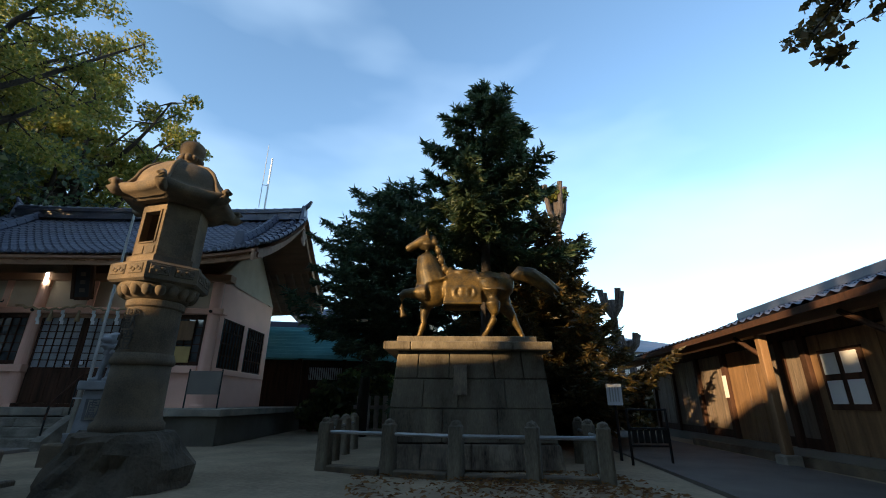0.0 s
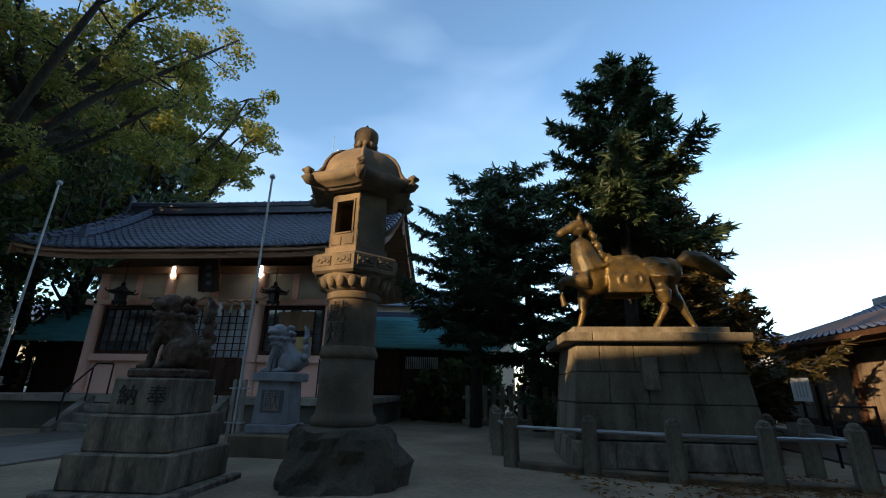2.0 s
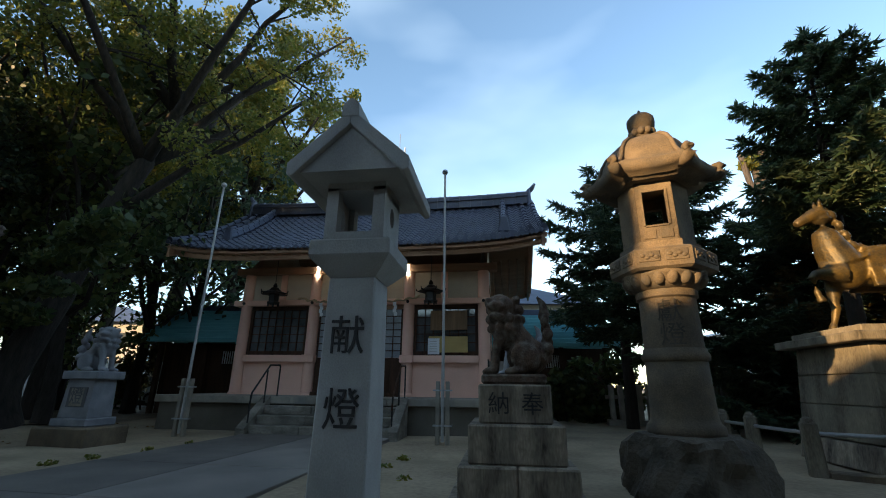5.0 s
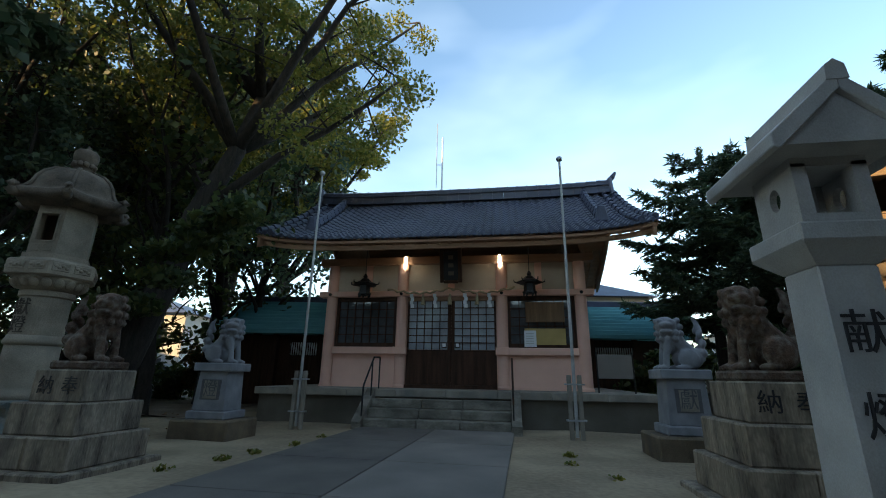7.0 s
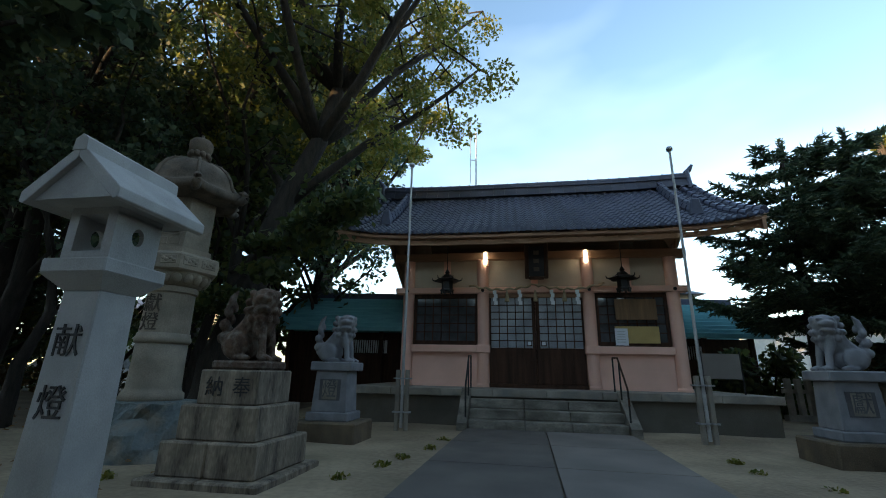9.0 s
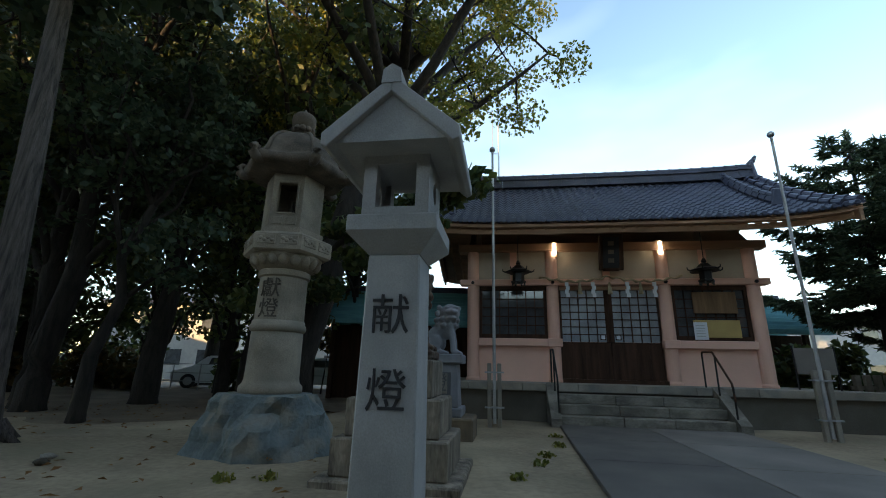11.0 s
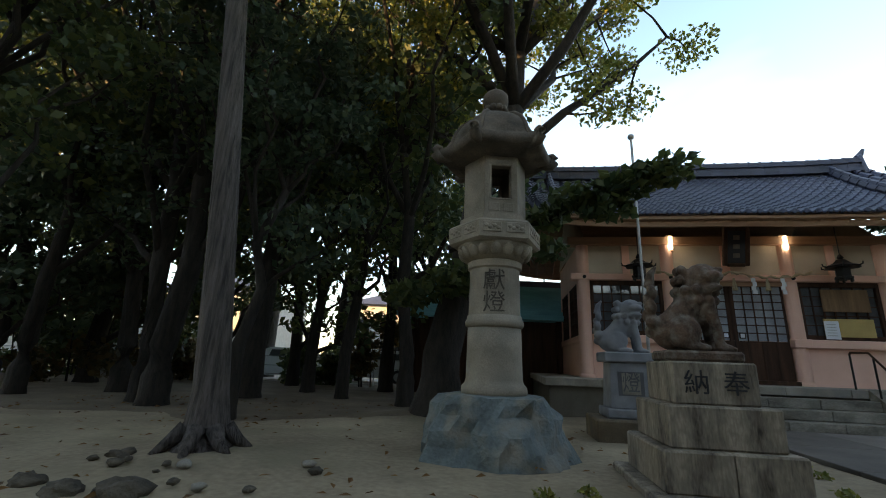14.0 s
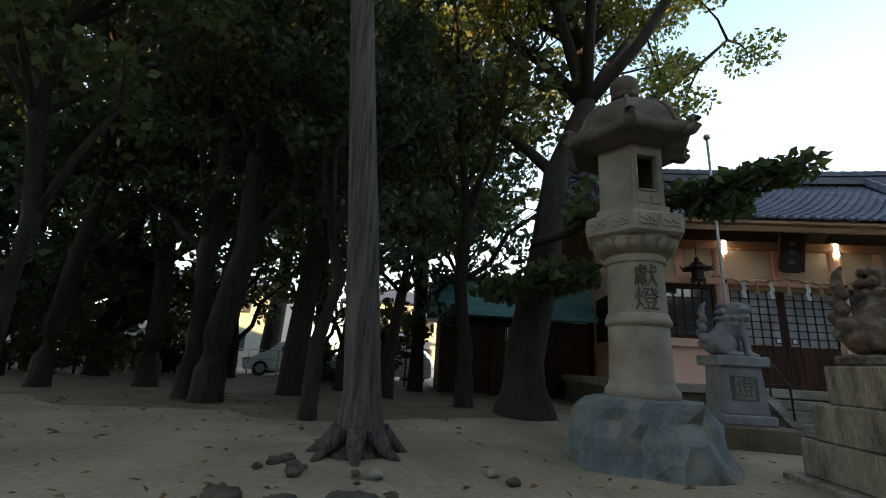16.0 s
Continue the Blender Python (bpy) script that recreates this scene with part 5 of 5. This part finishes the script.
def fir(x, y, h, spread, mat, label, seed, bare=0.12, count=60000, size=0.16, tips=None, lean=(0.1, 0.05), lift=0.3, tiers=62, taper=0.62):
    """A conifer of uneven, open branches, each with side twigs full of needles."""
    rng = random.Random(seed)
    t = thing("tree", pose(x, y, 0), label, "tree")

    def stem(z):
        f = (z / h) ** 1.5
        return Vector((lean[0] * f, lean[1] * f, z))

    part("trunk", tubed([stem(0) - Vector((0, 0, 0.1)), stem(h * 0.3), stem(h * 0.7), stem(h)], [0.2, 0.15, 0.08, 0.015], 12), M_BARK2, t, smooth=True)
    sprays = []
    for k in range(tiers):
        f = (k + rng.uniform(0, 0.9)) / tiers
        z = h * (bare + (0.985 - bare) * f)
        reach = spread * (1 - f) ** taper * rng.choice((0.5, 0.75, 0.9, 1.0, 1.15)) + 0.22
        a = k * 2.39996 + rng.uniform(-0.6, 0.6)
        out, side = Vector((math.cos(a), math.sin(a), 0)), Vector((-math.sin(a), math.cos(a), 0))
        p0 = stem(z)
        rise = lift * rng.uniform(0.2, 1.3)
        line = [p0 + out * reach * g + Vector((0, 0, reach * (rise * g * g - 0.1 * math.sin(math.pi * g)))) + side * reach * 0.06 * math.sin(g * 5 + k) for g in (0, 0.25, 0.5, 0.75, 1.0)]
        part("branch", tubed(line, [0.045, 0.036, 0.026, 0.016, 0.006], 5), M_BARK2, t)
        n = max(5, int(reach * 9))
        for j in range(2, n + 1):
            g = j / n * 4
            i = min(3, int(g))
            p = line[i].lerp(line[i + 1], g - i)
            length = reach * 0.34 * (1.15 - j / n) * rng.uniform(0.5, 1.2) + 0.12
            for o in (-1, 1):
                q = p + (side * o * rng.uniform(0.75, 1.1) + out * rng.uniform(0.4, 0.8) + Vector((0, 0, rng.uniform(-0.28, 0.12)))) * length
                sprays.append((p, q))
        sprays.append((line[3], line[4] + (line[4] - line[3]) * 0.35))
        sprays.append((line[2], line[3]))
    sprays += [(stem(h * 0.93), stem(h) + Vector((0, 0, 0.15)))] * 3
    needles("crown", sprays, count, size, mat, t, seed)
    if tips:
        leaves("rusty_spray", [(Vector(p), 0.3) for p in tips], 420, 0.09, M_RUST, t, "rust-coloured dying spray", seed + 1)
    return t


fir(1.5, 11.7, 9.45, 1.95, M_PINE, "tall ragged fir behind the bronze horse", 51, 0.5, 42000, 0.17, [(1.25, -0.5, 6.5), (1.15, -0.6, 6.2)], (-0.1, -0.9), 0.25, 44)
fir(-1.5, 16.4, 9.0, 2.9, M_CEDAR, "airy dark pine with flat layered sprays", 52, 0.3, 42000, 0.19, None, (0.5, 0.2), 0.22, 36, 0.36)
fir(0.2, 15.2, 8.6, 2.8, M_CEDAR, "open dark pine with drooping sprays", 56, 0.24, 45000, 0.19, None, (-0.4, 0), 0.15, 40, 0.4)
fir(3.7, 13.4, 6.9, 2.8, M_RUST, "spreading evergreen with rusty leaves", 53, 0.08, 90000, 0.17, None, (0, 0), 0.3, 90)
fir(2.6, 14.8, 6.8, 2.8, M_CEDAR, "dense dark cypress with drooping sprays", 57, 0.04, 80000, 0.19, None, (0, 0), 0.2, 80)
fir(5.6, 15.6, 5.6, 2.1, M_RUST, "spreading evergreen with rusty leaves", 58, 0.05, 60000, 0.17, None, (0, 0), 0.3, 80)
picket = thing("stone_fence", pose(-1.6, 17.6, 0, 0, 0, -6), "pale stone picket fence behind the pines", "fence")
for k in range(22):
    part("picket", boxed(k * 0.3 - 0.08, k * 0.3 + 0.08, -0.08, 0.08, 0.15, 1.25, 0.02), M_STONEB, picket)
part("base_rail", boxed(-0.2, 6.6, -0.13, 0.13, -0.1, 0.16, 0.02), M_STONEB, picket)
part("cross_rail", boxed(-0.2, 6.6, -0.03, 0.03, 0.8, 0.92), M_STONEB, picket)
# pollarded bare trunks far off
for x, y, h in ((8.3, 21.5, 11.6), (10.6, 21.0, 6.0), (12.2, 22.5, 4.2)):
    t = thing("bare_tree", pose(x, y, 0), "pollarded bare tree with knobbly stumps", "tree")
    part("trunk", tubed([(0, 0, -0.1), (0.05, 0, h * 0.6), (0, 0, h)], [0.24, 0.19, 0.17], 10), M_BARK, t, smooth=True)
    for k in range(4):
        a = k * 1.6
        part("stump", tubed([(0, 0, h * 0.85), (0.45 * math.cos(a), 0.45 * math.sin(a), h * 0.95), (0.6 * math.cos(a), 0.6 * math.sin(a), h * 1.08)], [0.15, 0.13, 0.15], 8), M_BARK, t)
    if h > 6:
        leaves("regrowth", [(Vector((0, 0, h * 1.03)), 0.7)], 700, 0.15, M_CAMPHOR, t, "", 60)
# overhanging tree by the path start; unseen trees added behind the walk
for k, (x, y) in enumerate(((6.0, -0.5), (0.5, -3.0), (-5.5, -3.5), (-11, -4.0), (-17, -3.5), (-23, -3.0), (11, 1.0))):
    t = thing("tree", pose(x, y, 0), "broad tree with a high unseen crown added to block sky light", "tree")
    part("trunk", tubed([(0, 0, -0.1), (0, 0, 0.4), (0.1, 0, 5), (0, 0, 10.5)], [0.5, 0.33, 0.27, 0.12], 12), M_BARK2, t, smooth=True)
    rng = random.Random(80 + k)
    low = 10.6 if x > -9 else 12.0
    cl = [(Vector((rng.uniform(-4, 4), rng.uniform(-3.5, 4.2 if k > 1 else 3.6), rng.uniform(low, 14))), 1.7) for _ in range(26)]
    for c, _ in cl[:8]:
        part("limb", tubed([(0, 0, 7.5), c], [0.16, 0.05], 6), M_BARK2, t)
    # high crowns out of view block sky light and darken the ground
    leaves("crown", cl, 15000 if x > -9 else 7500 if x < -15 else 2600, 0.5, M_DARKLEAF, t, "", 80 + k, 0.7)
    if k == 0:
        tip = Vector((-0.2, 6.3, 7.0))
        part("overhanging_branch", tubed([(0, 0.3, 8.2), (0.2, 3.5, 8.3), tip], [0.1, 0.05, 0.015], 6), M_BARK2, t)
        leaves("overhang_leaves", [(tip + Vector((rng.uniform(-0.1, 1.3), rng.uniform(-0.5, 0.6), rng.uniform(0.1, 0.8))), 0.3) for _ in range(16)], 450, 0.11, M_RUST, t, "rust-tinged overhanging leaves", 95)

# ---- buildings round the yard ----
rb = pose(6.8, 7.2, 0, 0, 0, 74.5)
office = thing("shrine_office", rb, "low wooden shrine office with plank walls and tiled roof", "building", kind="structure")
part("foundation", boxed(-5, 10.2, -6, 0.1, -0.1, 0.22), M_PAVE, office, "concrete footing")
x = -5.0
k = 0
while x < 10.1:
    w = 0.44
    tan = -1.6 < x < 1.3 or 2.6 < x < 4.4
    part("plank", boxed(x + 0.004, x + w - 0.004, -0.12, -0.02 + 0.008 * (k % 3), 0.225 if tan else 0.42, 2.3, 0.006), M_TAN if tan else M_BROWN, office)
    if not tan:
        part("low_plank", boxed(x + 0.004, x + w - 0.004, -0.12, 0.01, 0.225, 0.415), M_DARKWOOD, office)
    x += w
    k += 1
part("wall_core", boxed(-5, 10.15, -5.9, -0.125, 0.22, 2.6), M_DARKWOOD, office)
for x in (-2.1, 1.55, 2.3, 4.7, 6.3, 8.2, 10.05):
    part("post", boxed(x - 0.09, x + 0.09, -0.1, 0.08, 0.22, 2.5, 0.01), M_DARKWOOD, office)
part("long_beam", boxed(-5, 10.3, -0.1, 0.1, 2.32, 2.52), M_DARKWOOD, office)
win = part("window_frame", boxed(0.2, 1.2, 0.0, 0.045, 0.95, 2.0), M_DARKWOOD, office)
for a, b, c, d in ((0.28, 0.64, 1.05, 1.45), (0.76, 1.12, 1.05, 1.45), (0.28, 0.64, 1.56, 1.93), (0.76, 1.12, 1.56, 1.93)):
    part("pane", boxed(a, b, 0.046, 0.052, c, d), M_PAPER, win, "white paper pane")
for x, z in ((-1.6, 0), (1.35, 0)):
    part("porch_post", boxed(x - 0.075, x + 0.075, 0.82, 0.97, 0.18, 2.35, 0.01), M_TAN, office, "brown porch post")
    part("post_stone", boxed(x - 0.16, x + 0.16, 0.74, 1.05, -0.05, 0.18, 0.03), M_STONEB, office)
    part("brace", tubed([(x, 0.9, 1.9), (x + 0.7, 1.0, 2.36)], 0.045, 6), M_DARKWOOD, office)
part("porch_beam", boxed(-5, 10.4, 0.8, 0.98, 2.33, 2.6), M_BEAM, office)
part("poster", boxed(4.6, 4.8, 0.085, 0.09, 1.2, 1.75), M_PAPER, office, "pale poster")
verts, faces = [], []
for i in range(58):
    for j in range(16):
        k = len(verts)
        for s, lift in ((j / 16, 0.03), ((j + 1.1) / 16, 0.0)):
            for q in range(4):
                f = q / 3
                yy = 1.35 - 5.2 * s
                verts.append((-5.2 + (i + f) * 0.27, yy, 2.5 + 1.75 * (0.75 * s + 0.25 * s * s) + lift + 0.045 * math.sin(math.pi * f * 1.4)))
        for q in range(3):
            faces.append((k + q, k + q + 1, k + 5 + q, k + 4 + q))
ob = new("roof_tiles", mesh_of("roof_tiles", verts, faces, M_TILE))
ob.parent = office
tagged(ob, "blue-grey tiles in long rows", kind="stuff")
bm = bmesh.new()
sec = ((1.38, 2.38), (1.38, 2.49), (-3.85, 4.2), (-3.85, 4.05))
a, b = [[bm.verts.new((x, y, z)) for y, z in sec] for x in (-5.2, 10.5)]
for k in range(4):
    bm.faces.new((a[k], a[(k + 1) % 4], b[(k + 1) % 4], b[k]))
bm.faces.new(a), bm.faces.new(b)
part("roof_deck", bm, M_DARKWOOD, office)
part("roof_ridge", boxed(-5.2, 10.5, -4.1, -3.7, 4.15, 4.5, 0.03), M_TILE, office)
part("road_strip", boxed(-8, 16, 0.9, 3.4, -0.1, 0.02), M_ASPHALT, office)
part("eave_edging", boxed(-4.5, 6, 0.5, 0.62, -0.05, 0.14), M_STONE, office)


def teal_wing(x0, x1, y, name_label):
    t = thing("teal_roofed_wing", pose(0, y, 0), name_label, "building", kind="structure")
    part("wall", boxed(x0 + 0.5, x1 - 0.5, 1.0, 4, -0.1, 2.7), M_DARKWOOD, t, "dark board wall")
    n = int((x1 - x0) / 0.45)
    for k in range(9):
        part("roof_course", boxed(x0 + 0.02 * k, x1 - 0.02 * k, 0.0 + 0.24 * k, 0.3 + 0.24 * k, 2.68 + 0.17 * k, 2.86 + 0.17 * k, 0.01), M_TEAL, t)
    part("ridge", boxed(x0 + 0.2, x1 - 0.2, 2.1, 2.45, 4.2, 4.5, 0.02), M_TILE, t)
    part("back_roof", boxed(x0, x1, 2.3, 4.4, 2.7, 4.15), M_TEAL, t)
    x = x0 + 0.6
    while x < x1 - 0.6:
        part("post", boxed(x - 0.08, x + 0.08, 0.5, 0.66, -0.1, 2.72), M_DARKWOOD, t)
        x += 1.8
    xm = (x0 + x1) / 2
    part("lit_panel", boxed(xm - 0.6, xm + 0.9, 0.9, 0.98, 1.9, 2.4), M_PAPER, t, "pale shoji strip")
    for k in range(16):
        part("slat", boxed(xm - 0.58 + 0.09 * k, xm - 0.55 + 0.09 * k, 0.85, 0.89, 1.88, 2.42), M_DARKWOOD, t)


teal_wing(-6.6, 0.1, 19.8, "dark wooden wing with a teal copper roof")
teal_wing(-19.2, -12.2, 19.8, "dark wooden wing with a teal copper roof")
for x0, x1, y0, y1, h, mt in ((-6, 3, 30, 36, 6.2, M_CREAM), (-40, -30, 36, 44, 5.5, M_HOUSE), (-26, -17, 44, 50, 6, M_HOUSE), (14, 30, 34, 44, 5, M_HOUSE), (-60, -46, 24, 36, 6, M_HOUSE)):
    t = thing("house", pose((x0 + x1) / 2, (y0 + y1) / 2, 0), "plain two-storey house beyond the shrine yard", "house")
    w, d = (x1 - x0) / 2, (y1 - y0) / 2
    part("wall", boxed(-w, w, -d, d, -0.1, h), mt, t)
    bm = bmesh.new()
    lathe(bm, ((1.0, 0), (0.02, 1.0)), 4, math.pi / 4)
    for v in bm.verts:
        v.co = Vector((v.co.x * 1.414 * (w + 0.5), v.co.y * 1.414 * (d + 0.5), h + v.co.z * 1.9))
    part("roof", bm, M_TILE, t)
    for k in range(4):
        for z in (1.0, 3.6):
            part("window", boxed(-w + 0.8 + k * w / 2.2, -w + 1.9 + k * w / 2.2, -d - 0.03, -d + 0.02, z, z + 1.1), M_GLASS, t)
tagged(part("road", boxed(-60, -12, 24.2, 30, -0.1, 0.01), M_PAVE), "pale grey car park and lane beyond the wood", "road", kind="structure")
mesh_fence = thing("wire_fence", pose(0, 23.6, 0), "thin metal fence along the car park", "fence")
for k in range(24):
    part("post", tubed([(-42 + k * 1.2, 0, -0.1), (-42 + k * 1.2, 0, 1.1)], 0.03, 6), M_STEEL, mesh_fence)
for z in (0.35, 0.7, 1.08):
    part("rail", tubed([(-42, 0, z), (-14.4, 0, z)], 0.018, 6), M_STEEL, mesh_fence)


def car(m, label):
    t = thing("car", m, label, "car", "parked cars")
    bm = bmesh.new()
    sec = ((-2.0, 0.25), (2.0, 0.25), (2.05, 0.75), (1.15, 0.95), (0.6, 1.48), (-1.5, 1.52), (-2.0, 0.95))
    a, b = [[bm.verts.new((x, y * (0.84 if z > 1.2 else 1), z)) for x, z in sec] for y in (-0.82, 0.82)]
    for k in range(7):
        bm.faces.new((a[k], a[(k + 1) % 7], b[(k + 1) % 7], b[k]))
    bm.faces.new(a), bm.faces.new(b)
    bmesh.ops.bevel(bm, geom=list(bm.edges), offset=0.06, segments=2, affect="EDGES")
    part("body", bm, M_CAR, t, "white painted body")
    for s in (-1, 1):
        part("side_window", boxed(-1.5, 0.6, s * 0.76 - 0.02, s * 0.76 + 0.02, 0.98, 1.38, 0.02, 0.85), M_GLASS, t)
        for x in (-1.25, 1.3):
            w = part("wheel", lathed(((0.2, -0.1), (0.32, -0.09), (0.32, 0.09), (0.2, 0.1)), 20), M_RUBBER, t)
            w.matrix_basis = pose(x, s * 0.74, 0.32, 90)
            part("rim", lathed(((0.19, -0.105), (0.19, 0.105)), 12), M_STEEL, w)
        part("headlight", blob(bmesh.new(), (1.98, s * 0.6, 0.68), (0.08, 0.16, 0.09), level=2), M_STEEL, t)
    part("windscreen", boxed(-0.01, 0.01, -0.64, 0.64, 0, 0.58), M_GLASS, t).matrix_basis = pose(1.14, 0, 0.99, 0, -46)
    return t


c0 = car(pose(-25.2, 25.6, 0, 0, 0, 200), "white hatchback parked beyond the wire fence")
copy_thing(c0, pose(-20.6, 26.2, 0, 0, 0, 170))
copy_thing(c0, pose(-32.5, 26.0, 0, 0, 0, 185))

# small sign, planter rack and clutter beside the pedestal
t = thing("sign_post", pose(3.7, 9.9, 0, 0, 0, -15), "small white sign on a thin post", "sign")
part("post", tubed([(0, 0, -0.1), (0, 0, 1.3)], 0.03, 6), M_BLACK, t)
part("board", boxed(-0.15, 0.15, -0.03, -0.01, 1.0, 1.42), M_PAPER, t)
for k in range(4):
    part("text_bar", boxed(-0.1 + 0.055 * k, -0.075 + 0.055 * k, -0.034, -0.031, 1.07, 1.35), M_HOUSE, t)
t = thing("iron_rack", pose(3.9, 9.2, 0, 0, 0, -15), "black iron rack of hanging votive frames", "rack")
for x in (-0.35, 0.35):
    part("leg", tubed([(x, 0, -0.1), (x, 0, 0.95)], 0.025, 6), M_BLACK, t)
for z in (0.3, 0.6, 0.93):
    part("bar", tubed([(-0.35, 0, z), (0.35, 0, z)], 0.02, 6), M_BLACK, t)
for k in range(6):
    part("frame", boxed(-0.3 + 0.11 * k, -0.22 + 0.11 * k, -0.02, 0.02, 0.35, 0.58), M_BLACK, t)

# ---- loose things on the ground ----
rng0 = random.Random(21)
for k in range(16):
    a, d = rng0.uniform(0, 6.28), rng0.uniform(0.5, 1.5)
    r = rng0.uniform(0.02, 0.065)
    ob = part("stone", blob(bmesh.new(), (0, 0, 0), (r * 1.3, r, r * 0.7), rough=0.5, seed=k, level=2), M_ROCK if k % 6 else M_STONEB, None, "", True)
    ob.matrix_world = pose(-20.1 + d * math.cos(a), 9.1 - abs(d * math.sin(a)) * 0.9, 0.1 * math.exp(-d * d) + 0.02, 0, 0, k * 40)
    tagged(ob, "small loose stone among the cedar roots", "stone", "loose stones")
for x, y, r in ((-20.0, 8.0, 0.16), (-20.45, 8.0, 0.11), (-20.9, 8.2, 0.1)):
    ob = part("stone", blob(bmesh.new(), (0, 0, 0), (r * 1.3, r, r * 0.75), rough=0.4, seed=r * 90, level=3), M_ROCK, None, "", True)
    ob.matrix_world = pose(x, y, 0.02)
    tagged(ob, "rounded grey stone half sunk in the ground", "stone", "loose stones")


def scatter(name, rects, count, size, mat, label, seed):
    rng = np.random.default_rng(seed)
    verts, faces = [], []
    for k in range(count):
        x0, x1, y0, y1 = rects[k % len(rects)]
        x, y = rng.uniform(x0, x1), rng.uniform(y0, y1)
        a, s, t = rng.uniform(0, 6.28), size * rng.uniform(0.5, 1.3), rng.uniform(0, 0.03)
        c, n, i = math.cos(a) * s, math.sin(a) * s, len(verts)
        verts += [(x - c, y - n, 0.02), (x - n * 0.4, y + c * 0.4, 0.03 + t), (x + c, y + n, 0.025 + t * 0.6), (x + n * 0.4, y - c * 0.4, 0.03)]
        faces.append((i, i + 1, i + 2, i + 3))
    tagged(new(name, mesh_of(name, verts, faces, mat)), label, "leaves", kind="stuff")


scatter("fallen_leaves", ((-1.5, 2.2, 6.6, 8.4), (-26, -15, 6, 16), (0.0, 2.5, 6.0, 8.0)), 1600, 0.055, M_DRY, "dry brown fallen leaves on the ground", 9)
tufts = [(Vector((x, y, 0.0)), 0.13) for x, y in ((-13.2, 9.6), (-13.0, 10.2), (-12.6, 11.0), (-8.2, 9.6), (-8.0, 10.4), (-7.9, 8.8), (-13.6, 8.9), (-16.2, 8.6), (-16.6, 8.5), (-12.4, 12.0))]
g = leaves("moss_tufts", tufts, 420, 0.04, M_CAMPHOR, None, "low tufts of grass and moss in the sand", 44, 0.35)
tagged(g, "", "grass", kind="stuff")


# undergrowth at the far edge of the wood
for k, (x0, x1, y, h) in enumerate(((-44, -36, 22.5, 3.4), (-36, -30.5, 23.0, 2.6), (-30, -26.6, 22.8, 1.7), (-24.2, -21.6, 23.0, 1.5), (-21, -19.4, 22.6, 2.6), (-40, -33, 17, 4.2), (-33, -28.5, 19.5, 3.6), (-47, -38, 13, 4.5), (0.4, 7.2, 18.4, 2.3), (-3.4, 0.5, 19.0, 1.9), (7.5, 14, 19.5, 1.6))):
    rng = random.Random(200 + k)
    t = thing("shrub", pose((x0 + x1) / 2, y, 0), "dense dark evergreen undergrowth by the fence", "shrub")
    w = (x1 - x0) / 2
    cl = [(Vector((rng.uniform(-w, w), rng.uniform(-0.7, 0.7), rng.uniform(0.1, 1) * h)), 0.6) for _ in range(int(w * 9))]
    for j in range(6):
        c = cl[j][0]
        part("stem", tubed([(c.x * 0.9, 0, -0.1), c], [0.04, 0.015], 5), M_BARK2, t)
    leaves("foliage", cl, int(w * 1500), 0.16, M_DARKLEAF if k % 2 else M_RUST, t, "", 200 + k, 0.9)
